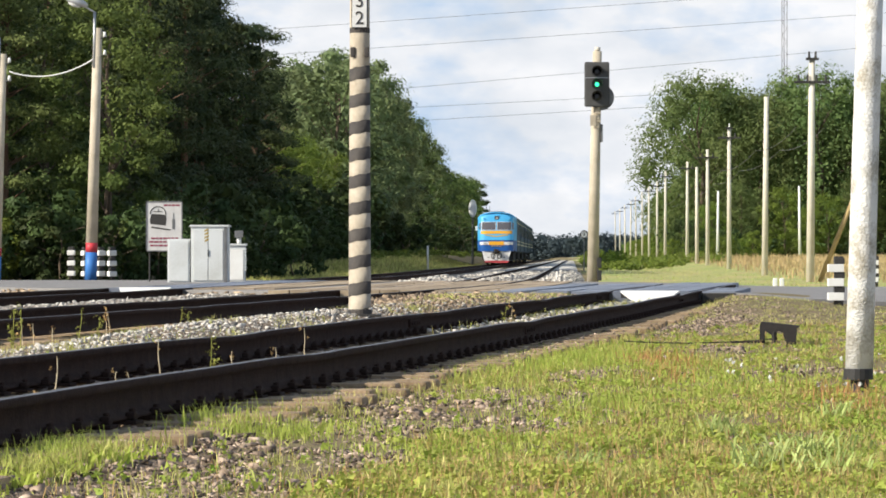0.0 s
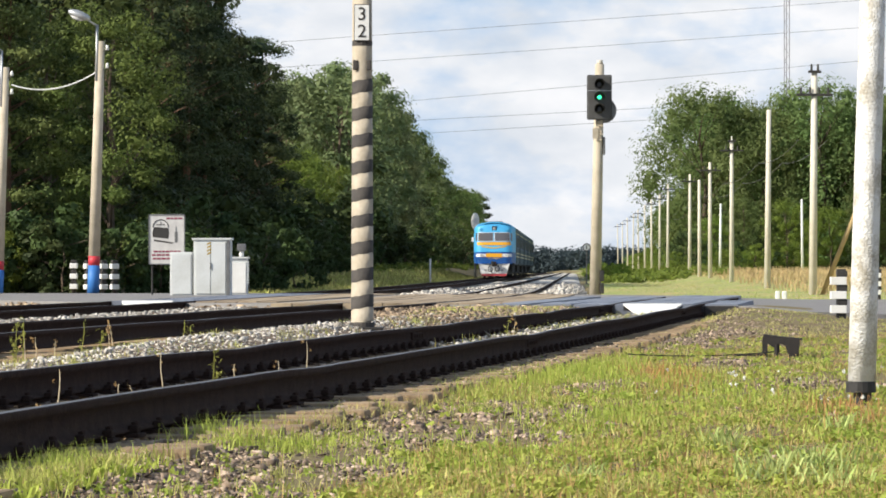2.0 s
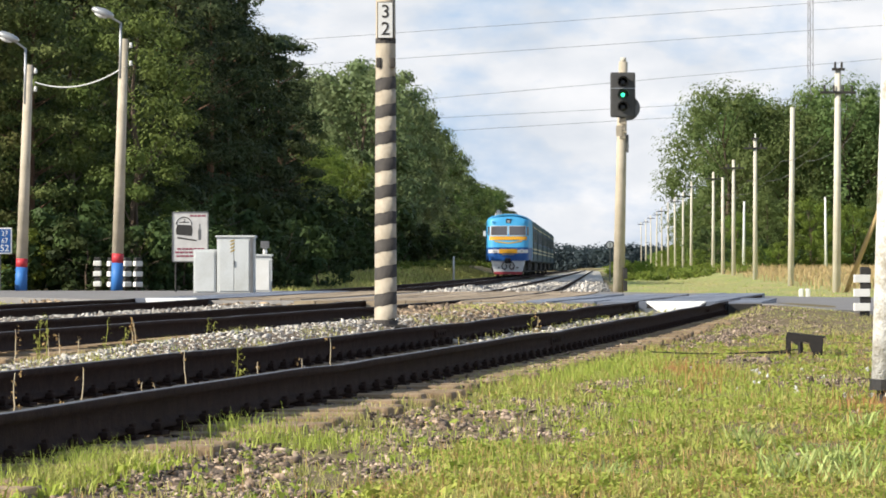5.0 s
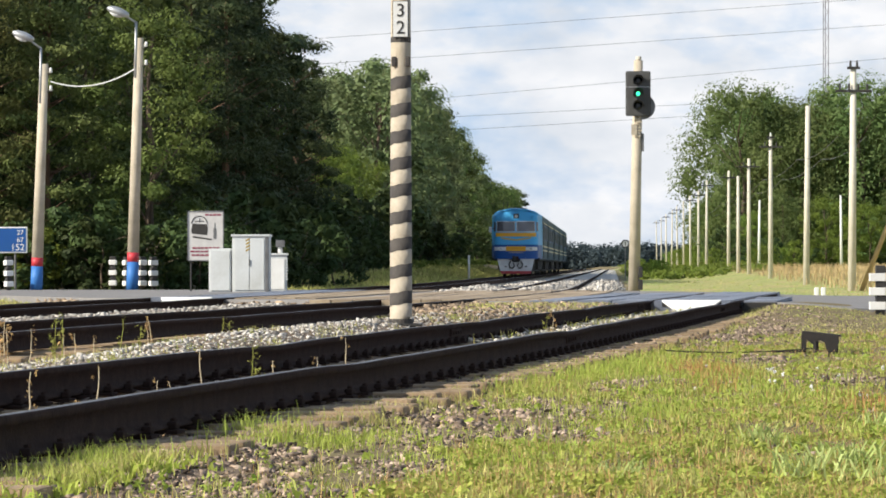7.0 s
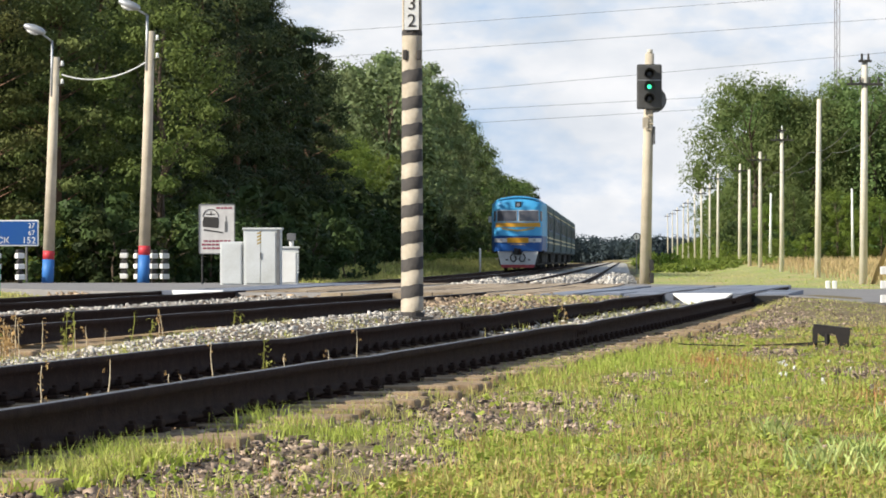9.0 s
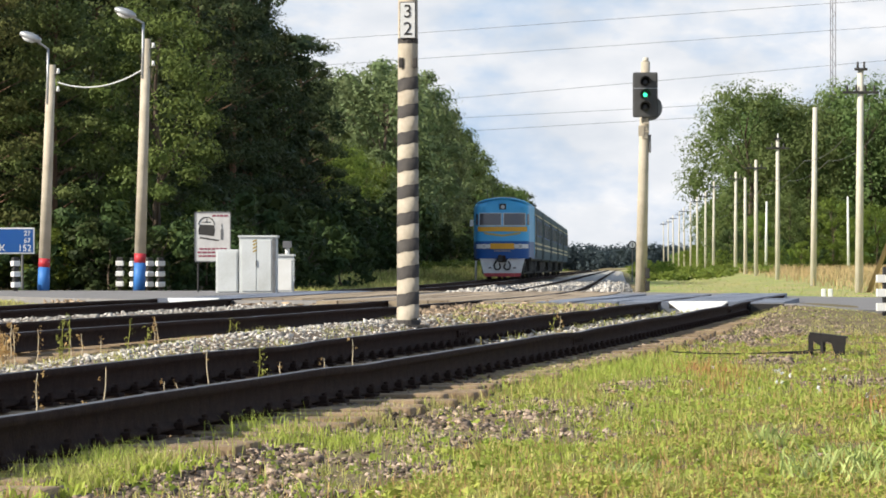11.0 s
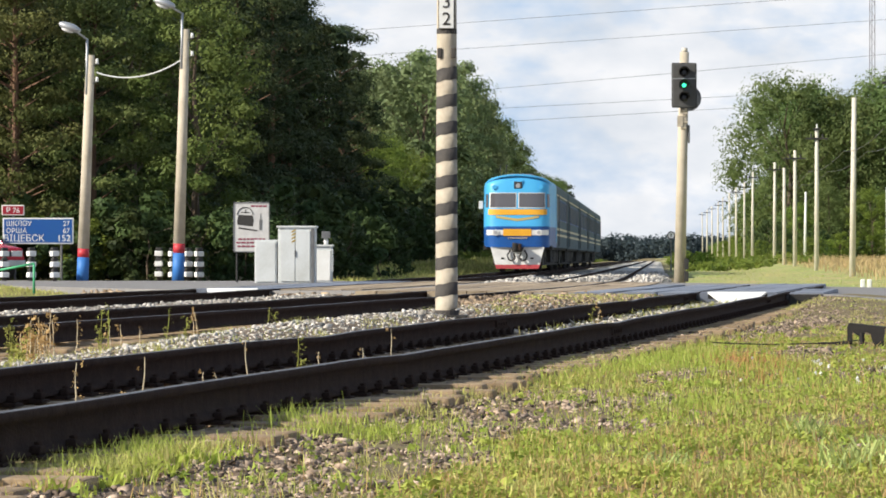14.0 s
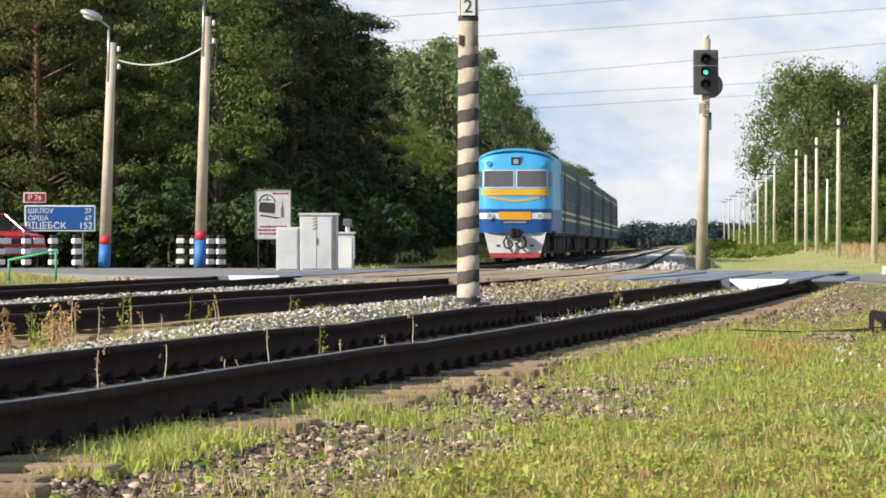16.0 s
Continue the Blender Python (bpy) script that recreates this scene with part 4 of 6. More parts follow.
for a, b in zip(ys, ys[1:]):
    for dx in (-0.5, 0.5):
        cable("line_wire", (8.25 + 0.0337 * a + dx, a, 5.1), (8.25 + 0.0337 * b + dx, b, 5.1), 0.25, 0.010, WIRE, "thin wire between line poles", 8, "wire", "line wires")

# ---- red car on the road ----
car = thing("car", pose(-16.4, 110.3, -0.03, 0, 0, 42), "red saloon car waiting on the road", "car")


def car_block(prof, half, tuck, bevel):
    """A block with the side outline prof (y, z), narrower above by tuck for each metre."""
    bm = bmesh.new()
    low = min(z for y, z in prof)
    rows = [[bm.verts.new((s * (half - tuck * (z - low)), y, z)) for y, z in prof] for s in (-1, 1)]
    k = len(prof)
    for i in range(k):
        bm.faces.new((rows[0][i], rows[0][(i + 1) % k], rows[1][(i + 1) % k], rows[1][i]))
    bm.faces.new(rows[0])
    bm.faces.new(rows[1][::-1])
    bmesh.ops.recalc_face_normals(bm, faces=bm.faces)
    if bevel:
        bmesh.ops.bevel(bm, geom=list(bm.edges), offset=bevel, segments=2, affect="EDGES", profile=0.6)
    return bm


part("body", car_block([(-2.0, 0.34), (-2.05, 0.62), (-1.97, 0.90), (-0.98, 1.03), (1.45, 1.06), (2.02, 0.98), (2.05, 0.36)], 0.83, 0.05, 0.035), CAR_RED, car, "", True)
part("greenhouse", car_block([(-0.98, 1.03), (-0.22, 1.50), (1.02, 1.50), (1.50, 1.04)], 0.77, 0.30, 0.0), glass("car_glass", (0.02, 0.022, 0.025)), car, "dark car windows")
part("roof", car_block([(-0.26, 1.49), (-0.16, 1.555), (0.95, 1.56), (1.06, 1.49)], 0.655, 0.35, 0.012), CAR_RED, car, "", True)
for s in (-1, 1):
    for y0, y1, r in ((-1.0, -0.22, 0.035), (0.42, 0.42, 0.03), (1.52, 1.04, 0.05)):
        part("pillar", tubed((s * 0.785, y0, 1.02), (s * 0.645, y1, 1.51), r, r, 8), CAR_RED, car)
    part("headlight", boxed(s * 0.56, -2.03, 0.74, 0.36, 0.08, 0.16, 0.02), SIGN_WHITE, car, "pale headlight")
    for y in (-1.25, 1.28):
        w = part("wheel", tubed((s * 0.70, y, 0.30), (s * 0.845, y, 0.30), 0.30, 0.30, 18), TYRE, car)
        part("rim", tubed((s * 0.82, y, 0.30), (s * 0.855, y, 0.30), 0.18, 0.17, 14), ZINC, w)
    part("mirror", boxed(s * 0.90, -0.72, 1.10, 0.16, 0.08, 0.11, 0.02), DARK_METAL, car)
part("grille", boxed(0, -2.04, 0.73, 0.72, 0.06, 0.15, 0.01), DARK_METAL, car)
part("bumper", boxed(0, -2.07, 0.47, 1.62, 0.14, 0.17, 0.03), ZINC, car, "pale grey bumper")

# ---- trees ----


def leaf_mesh(name, clumps, n_per, size, squash=1.0, tri=False):
    """Many small folded leaf sprays in a shell round each clump's centre, larger ones inside; clumps: (x, y, z, radius)."""
    c = np.repeat(np.array(clumps), n_per, 0)
    n = len(c)
    d = rng.normal(size=(n, 3))
    d /= np.linalg.norm(d, axis=1, keepdims=True)
    inner = rng.random((n, 1)) < 0.15
    r = np.where(inner, rng.uniform(0.1, 0.6, (n, 1)), rng.uniform(0.62, 1.0, (n, 1)) ** 0.6 * rng.uniform(0.85, 1.13, (n, 1)))
    r = r * (1 + 0.16 * np.sin(4 * d[:, :1] + c[:, :1] * 7) * np.sin(5 * d[:, 2:] + c[:, 2:3] * 5))
    p = c[:, :3] + d * r * c[:, 3:4] * np.array([1, 1, squash])
    nrm = d * 0.9 + rng.normal(size=(n, 3)) * 0.34 + np.array([0, 0, 0.3])
    nrm /= np.linalg.norm(nrm, axis=1, keepdims=True)
    u = np.cross(nrm, rng.normal(size=(n, 3)))
    u /= np.linalg.norm(u, axis=1, keepdims=True)
    w = np.cross(nrm, u)
    s = size * rng.uniform(0.5, 1.4, (n, 1)) * np.where(inner, 2.0, 1.0)
    if tri:
        t3 = np.stack([p - u * s, p + w * s * 0.75 + nrm * s * 0.2, p + u * s * 0.9 - w * s * 0.35], 1).reshape(-1, 3)
        return mesh_arrays(name, t3, np.arange(3 * n).reshape(-1, 3))
    quad = np.stack([p - u * s, p - w * s * 0.6 + nrm * s * 0.15, p + u * s * 1.1, p + w * s * 0.6 - nrm * s * 0.1], 1).reshape(-1, 3)
    return mesh_arrays(name, quad, np.arange(4 * n).reshape(-1, 4))


def broad_tree(h, width, leaf, n_clumps, n_per, size, label, low=0.12, seed=0, fill=1.0):
    """A leaning trunk with limbs that end in rounded, well parted clumps of leaves."""
    r = random.Random(seed)
    t = thing("tree", Matrix(), label, "tree", "trees of the wood")
    bm = bmesh.new()
    pts = [Vector((0, 0, -0.3))]
    for i in range(1, 7):
        pts.append(Vector((r.uniform(-0.2, 0.2) * i / 3, r.uniform(-0.2, 0.2) * i / 3, h * 0.86 * i / 6)))
    for i in range(6):
        tube(bm, pts[i], pts[i + 1], 0.018 * h * (1 - i / 7), 0.018 * h * (1 - (i + 1) / 7), 8)
    clumps = []
    for i in range(n_clumps):
        f = low + (1 - low) * (i + r.random()) / n_clumps
        prof = math.sin(math.pi * min(max((f - low * 0.4) / (1.06 - low * 0.4), 0), 1)) ** 0.55
        a = i * 2.4 + r.uniform(-0.6, 0.6)
        rr = width / 2 * prof * r.uniform(0.35, 1.0) ** 0.7
        c = Vector((rr * math.cos(a), rr * math.sin(a), f * h * 0.95))
        clumps.append((*c, fill * width * (0.09 + 0.15 * r.random() ** 1.6)))
        if i % 3 == 0:
            k = min(int(f * 6), 5)
            tube(bm, pts[max(k - 1, 0)].lerp(pts[k], 0.5), c, 0.05 * h / 12, 0.015, 3, False)
    part("trunk", bm, BARK, t)
    part_mesh("crown", leaf_mesh("crown", clumps, n_per, size, 0.72, size < 0.18), leaf, t)
    return t


def pine_tree(h, width, n_clumps, n_per, size, label, seed, needle=None):
    """A straight reddish trunk with tiers of flat, upturned needle boughs."""
    r = random.Random(seed)
    t = thing("pine_tree", Matrix(), label, "tree", "trees of the wood")
    bm = bmesh.new()
    tube(bm, (0, 0, -0.3), (0, 0, h * 0.5), 0.2, 0.14, 8)
    tube(bm, (0, 0, h * 0.5), (0.15, 0.1, h * 0.96), 0.14, 0.03, 8)
    clumps = []
    for i in range(n_clumps):
        f = 0.14 + 0.84 * (i + r.random()) / n_clumps
        tier = (math.floor(f * 9) + 0.5) / 9
        f = 0.5 * f + 0.5 * tier
        a = i * 2.4 + r.uniform(-0.5, 0.5)
        rr = width / 2 * (1.08 - f) ** 0.5 * r.uniform(0.3, 1.0)
        c = Vector((rr * math.cos(a), rr * math.sin(a), f * h + 0.12 * rr))
        clumps.append((*c, width * r.uniform(0.09, 0.18)))
        tube(bm, (0, 0, f * h - 0.35 * rr), c, 0.045, 0.012, 3, False)
    part("trunk", bm, PINE_BARK, t)
    part_mesh("crown", leaf_mesh("crown", clumps, n_per, size, 0.42, size < 0.18), needle or NEEDLE_SHADE, t)
    return t


kinds = {
    "a": broad_tree(14, 7.0, LEAF, 44, 420, 0.085, "tall dark green broad-leaved tree at the wood's edge", seed=1),
    "b": broad_tree(12.5, 6.0, LEAF, 40, 400, 0.085, "dense dark green broad-leaved tree", low=0.06, seed=2),
    "c": broad_tree(13, 6.5, LEAF_PALE, 44, 240, 0.13, "pale grey-green tree with fine leaves", low=0.10, seed=3, fill=1.1),
    "d": broad_tree(9, 6.0, LEAF_BRIGHT, 38, 360, 0.078, "young tree with light sunlit leaves", low=0.03, seed=4),
    "p": pine_tree(14, 6.8, 64, 300, 0.075, "tall pine with dark needle clumps and reddish trunk", 5),
    "q": pine_tree(12, 5.8, 56, 300, 0.075, "dark slender pine with layered needle boughs", 6),
    "k": pine_tree(13, 7.2, 66, 300, 0.075, "pine with yellow-green needle boughs lightened as if sunlit", 9, NEEDLE_SUN),
    "e": broad_tree(12, 5.6, LEAF_OLIVE, 42, 400, 0.08, "sunlit olive-green tree behind the road", low=0.05, seed=10),
    "s": broad_tree(3.2, 3.6, LEAF_SHADE, 20, 160, 0.085, "leafy shrub at the wood's foot, coloured dark for shade", low=0.0, seed=7),
    "t": broad_tree(2.6, 3.4, LEAF_BRIGHT, 20, 140, 0.085, "light green shrub at the wood's edge", low=0.0, seed=8),
    "A": broad_tree(14, 7.4, LEAF, 42, 110, 0.175, "tall broad-leaved tree deep in the wood", seed=11, fill=1.1),
    "C": broad_tree(13, 7.0, LEAF_PALE, 40, 110, 0.175, "pale-leaved tree of the distant wood", seed=12, fill=1.1),
    "P": pine_tree(14.5, 6.6, 54, 95, 0.17, "dark pine deep in the wood", 13),
    "S": broad_tree(3.0, 4.0, LEAF_SHADE, 18, 90, 0.14, "shrub of the distant wood, coloured dark for shade", low=0.0, seed=14),
    "g": broad_tree(14, 8.4, LEAF_GROVE, 60, 270, 0.125, "full round tree of the sunlit grove", low=0.05, seed=15, fill=1.2),
    "h": broad_tree(13, 7.0, LEAF_GROVE, 48, 240, 0.12, "slender green tree of the sunlit grove", low=0.08, seed=16, fill=1.3),
}
used = set()


def plant(kind, x, y, scale=1.0):
    z = float(ground_z(x, y)) - 0.05
    ob = kinds[kind]
    m = pose(x, y, z, 0, 0, random.uniform(0, 360))
    if kind not in used:
        used.add(kind)
        ob.scale = (scale, scale, scale * random.uniform(0.95, 1.05))
        ob.matrix_basis = m @ Matrix.Diagonal((*ob.scale, 1))
        return ob
    c = copy_thing(ob, m)
    c.scale = (scale * random.uniform(0.92, 1.08), scale * random.uniform(0.92, 1.08), scale)
    return c


def edge_left(y):
    return float(track_3(y)) - 12.3


# left wood: rows going back from its edge; a sunlit clearing parts the dark near wood from the pale far one
TALL = {"a": 14, "b": 12.5, "c": 13, "d": 9, "p": 14, "q": 12, "A": 14, "C": 13, "P": 14.5, "k": 13, "e": 12}
y = 119.0
while y < 800:
    near = y < 256
    clearing = 256 <= y < 318
    step = (3.2 if near else 4.0) + y / 62
    crest = float(np.interp(y, (119, 175, 182, 228, 244, 256, 318, 345, 383, 437, 508, 554, 607, 800), (9.0, 9.5, 15.2, 16.0, 15.2, 12.5, 16.8, 18.6, 17.0, 17.0, 15.6, 13.2, 13.2, 15.8)))
    for row in range((4 if y > 165 else 3) if near else 0 if clearing else 2 if y < 380 else 1):
        x = edge_left(y) - 2 - row * 4.3 + random.uniform(-1.0, 1.0)
        if row == 0:
            kind = random.choice("ppqqPP" if near else "cccC" if y < 420 else "cAAP" if y < 480 else "APPA")
        else:
            kind = random.choice("PPPA" if near else "CcA")
        h = crest * random.uniform(0.90, 1.05)
        # the near wood's hidden inner rows are added and raised to shade its front
        if row:
            h = (10.5, 13.0, 15.0)[row - 1] if y < 178 else crest * (1.15 if near and y < 225 else 0.95)
        plant(kind, x, y + random.uniform(-1.5, 1.5), h / TALL[kind])
    if clearing:
        if 260 < y < 304:
            plant("d", edge_left(y) - random.uniform(1.5, 3.5), y, random.uniform(0.95, 1.08))
        # two hidden pine rows, added to keep sun off the clearing's lower half
        plant("P", edge_left(y) - random.uniform(9.5, 12.0), y + 1, random.uniform(0.88, 0.96))
        plant("P", edge_left(y) - random.uniform(14.0, 16.0), y - 1, random.uniform(0.92, 1.0))
        # dark-coloured shrubs give the shade at the clearing's foot
        plant("S", edge_left(y) + random.uniform(-0.5, 1.0), y + 2, random.uniform(1.5, 2.0))
        plant("S", edge_left(y) + random.uniform(-0.5, 1.0), y - 2, random.uniform(1.2, 1.9))
    plant("S", edge_left(y) + random.uniform(0.8, 3.0), y + random.uniform(-1, 1), random.uniform(0.7, 1.3))
    if near:
        plant("S", edge_left(y) + random.uniform(2.0, 5.0), y + random.uniform(-1, 1), random.uniform(0.5, 0.9))
    y += step
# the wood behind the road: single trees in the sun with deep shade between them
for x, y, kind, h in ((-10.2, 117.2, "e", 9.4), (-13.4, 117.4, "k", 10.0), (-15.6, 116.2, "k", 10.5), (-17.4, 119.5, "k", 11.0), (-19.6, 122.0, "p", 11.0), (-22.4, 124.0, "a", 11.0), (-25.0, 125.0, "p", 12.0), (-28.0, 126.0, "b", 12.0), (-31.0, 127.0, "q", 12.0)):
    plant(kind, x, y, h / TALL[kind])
for i in range(13):
    x = -11.8 - 1.6 * i
    plant(random.choice("PPA"), x, 125 + random.uniform(0, 8), random.uniform(0.68, 0.76) if x > -20 else random.uniform(0.72, 0.84))
    plant(random.choice("sS"), x + random.uniform(-0.5, 1.5), 113.4 + random.uniform(-0.6, 1.2), random.uniform(0.45, 0.8))
    plant("S", x + random.uniform(-0.5, 1.5), 115.0 + random.uniform(-0.6, 1.2), random.uniform(0.6, 1.0))
# pines added out of view on the sunward side, to shade the wood's recess
for i in range(14):
    plant("P", -24.0 - 1.1 * (i % 4) * 2.6 + random.uniform(-1, 1), 131 + 3.1 * i, random.uniform(0.92, 0.98))
for x, y2, k in ((-13.2, 114.0, 0.75), (-15.3, 114.2, 0.8)):
    plant("t", x, y2, k)
for x, y2, k in ((-8.6, 116.5, 0.75), (-7.2, 117.5, 0.6), (-9.8, 114.6, 0.7), (-6.2, 121, 0.6), (-8.0, 122, 1.0), (-6.0, 127, 0.8), (-5.2, 133, 0.7)):
    plant("S", x, y2, k)

# right grove
for i in range(17):
    plant("ghg"[i % 3], 28.4 + i * 2.2 + random.uniform(-0.7, 0.7), 425 + 4.0 * (i % 3) + random.uniform(-6, 6), random.uniform(1.34, 1.5) * (0.97 + 0.006 * i))
    plant(random.choice("hhSd"), 28.0 + i * 2.1 + random.uniform(-0.8, 0.8), 405 + random.uniform(-5, 5), random.uniform(0.6, 0.85))
for i in range(11):
    plant("gh"[i % 2], 28.8 + i * 3.2 + random.uniform(-0.6, 0.6), 441 + random.uniform(-3, 3), random.uniform(1.30, 1.42))
for i in range(14):
    plant(random.choice("stt"), 21.0 + i * 1.3 + random.uniform(-0.8, 0.8), 350 + 6 * i, random.uniform(0.7, 1.2))
for i in range(14):
    y = 440 + i * 22
    plant(random.choice("ghh"), 8.3 + 0.0337 * y + 8.5 + random.uniform(-1, 1), y, random.uniform(0.75, 0.95))
    plant("t", 8.3 + 0.0337 * y + 2.5 + random.uniform(-1, 1), y + 4, random.uniform(0.8, 1.2))
    if i < 6:
        plant("h", 8.3 + 0.0337 * y + 16 + random.uniform(-1, 1), y + 9, random.uniform(1.2, 1.35))
# scrub beside the line far down
for i in range(16):
    y = 330 + 28 * i
    plant("t", float(track_2(y)) + 4.5 + random.uniform(0, 3), y, random.uniform(0.35, 0.7))
cl = []
for i in range(900):
    y = 250 + 700 * random.random() ** 1.3
    x = float(track_2(y)) + (3.2 + 9 * random.random() ** 0.8 if i % 3 else -10.5 - 4 * random.random())
    cl.append((x, y, float(ground_z(x, y)) + 0.15, random.uniform(0.25, 0.7)))
tagged(part_mesh("low_scrub", leaf_mesh("low_scrub", cl, 40, 0.14, 0.8, True), LEAF_BRIGHT, None, "low green scrub beside the distant line"), category="scrub", kind="stuff")
# far wood that closes the line's end; its blue-grey leaf colour carries the haze
FAR = mat("haze_tinted_leaves", (0.062, 0.085, 0.094), (0.070, 0.092, 0.100), 0.1, 0.8, 0, 0, 1, vary=0.15, through_light=0.3, by_object=0.0)
cl = []
for i in range(280):
    x = -60 + 220 * i / 280 + random.uniform(-1, 1)
    for k in range(3):
        cl.append((x, 1000 + random.uniform(-20, 20), 0.6 + 2.0 * k * random.uniform(0.6, 1.15), random.uniform(1.2, 2.6)))
fw = part_mesh("far_wood", leaf_mesh("far_wood", cl, 130, 0.42, 1.0, True), FAR, None, "far wood tinted blue for haze at the end of the line")
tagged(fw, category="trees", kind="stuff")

# ---- train ----


def body_half(z):
    """Half the body's width at a height."""
    if z < 3.35:
        return 1.53 + 0.02 * math.sin((z - 1.0) / 2.3 * math.pi)
    t = min(max(z - 3.66, 0) / 0.44, 1.0)
    return 1.53 * (max(1 - t ** 2.0, 0.0)) ** 0.55 + 0.001


ROOF_Z = [3.55, 3.66, 3.74, 3.82, 3.90, 3.97, 4.03, 4.07, 4.095]


def taper(y):
    """The cab narrows towards its front."""
    return 1 - 0.10 * min(max((y + 2.8) / 1.9, 0), 1)


def nose_back(z):
    """How far the nose leans back at a height."""
    return 0.0 if z < 1.9 else 0.13 * (z - 1.9) + 0.10 * max(z - 3.3, 0) ** 1.5


NOSE_ROUND, NOSE_DEPTH = 0.45, 0.95


def outline(n=24, cab=True, length=24.4):
    """The plan of a car: (x share, y) from one tail corner round the front to the other."""
    if not cab:
        return [(-1, -length), (-1, -0.06), (-0.96, 0), (0.96, 0), (1, -0.06), (1, -length)]
    pts = [(-1, -length), (-1, -9.0), (-1, -4.6), (-1, -2.8), (-1, -1.9)]
    for i in range(n + 1):
        a = math.pi * i / n
        c, s = math.cos(a), math.sin(a)
        pts.append((-math.copysign(abs(c) ** NOSE_ROUND, c), -NOSE_DEPTH + NOSE_DEPTH * abs(s) ** 0.55))
    return pts + [(1, -1.9), (1, -2.8), (1, -4.6), (1, -9.0), (1, -length)]


def skin(bm, us, zs, off=0.0, cab=True, cap=False):
    grid = []
    for z in zs:
        hw = body_half(z) + off
        back = nose_back(z) if cab else 0
        grid.append([bm.verts.new((u * hw * (taper(y) if cab else 1), y - back * (1 if y > -2 else 0) + (off if y > -1.5 else 0), z)) for u, y in us])
    for a, b in zip(grid, grid[1:]):
        for i in range(len(us) - 1):
            bm.faces.new((a[i], a[i + 1], b[i + 1], b[i]))
    if cap:
        bm.faces.new(grid[-1])
        bm.faces.new(grid[0][::-1])
        for a, b in zip(grid, grid[1:]):
            bm.faces.new((a[-1], a[0], b[0], b[-1]))
    bmesh.ops.recalc_face_normals(bm, faces=bm.faces)
    return bm


def band(name, x0, x1, z0, z1, material, parent, off=0.012, label="", sag=0.0):
    """A painted strip on the nose between two widths."""
    us = []
    n = 18
    for i in range(n + 1):
        x = x0 + (x1 - x0) * i / n
        u = max(min(x / 1.54, 0.9999), -0.9999)
        c = abs(u) ** (1 / NOSE_ROUND)
        y = -NOSE_DEPTH + NOSE_DEPTH * abs(math.sqrt(max(1 - c * c, 0))) ** 0.55
        us.append((u, y))
    bm = bmesh.new()
    rows = []
    for z in (z0, z1):
        row = []
        for i, (u, y) in enumerate(us):
            dz = -sag * (1 - abs(2 * i / n - 1)) ** 0.8
            row.append(bm.verts.new((u * (body_half(z) * taper(y) + off), y - nose_back(z + dz) + off, z + dz)))
        rows.append(row)
    lows = [[bm.verts.new(v.co - Vector((0, 0.03, 0))) for v in row] for row in rows]
    for i in range(n):
        bm.faces.new((rows[0][i], rows[0][i + 1], rows[1][i + 1], rows[1][i]))
        bm.faces.new((rows[1][i], rows[1][i + 1], lows[1][i + 1], lows[1][i]))
        bm.faces.new((lows[0][i], lows[0][i + 1], rows[0][i + 1], rows[0][i]))
    bmesh.ops.recalc_face_normals(bm, faces=bm.faces)
    return part(name, bm, material, parent, label)


def bogie(y, parent):
    b = part("bogie", box(boxed(0, y, 0.55, 1.9, 3.3, 0.35, 0.05), 0, y, 0.75, 1.2, 1.2, 0.3, 0.05), UNDER, parent)
    for dy in (-1.2, 1.2):
        for s in (-1, 1):
            part("wheel", tubed((s * 0.72, y + dy, 0.475), (s * 0.86, y + dy, 0.475), 0.475, 0.475, 20), UNDER, b)
            part("axle_box", boxed(s * 1.0, y + dy, 0.5, 0.2, 0.36, 0.34, 0.04), UNDER, b)


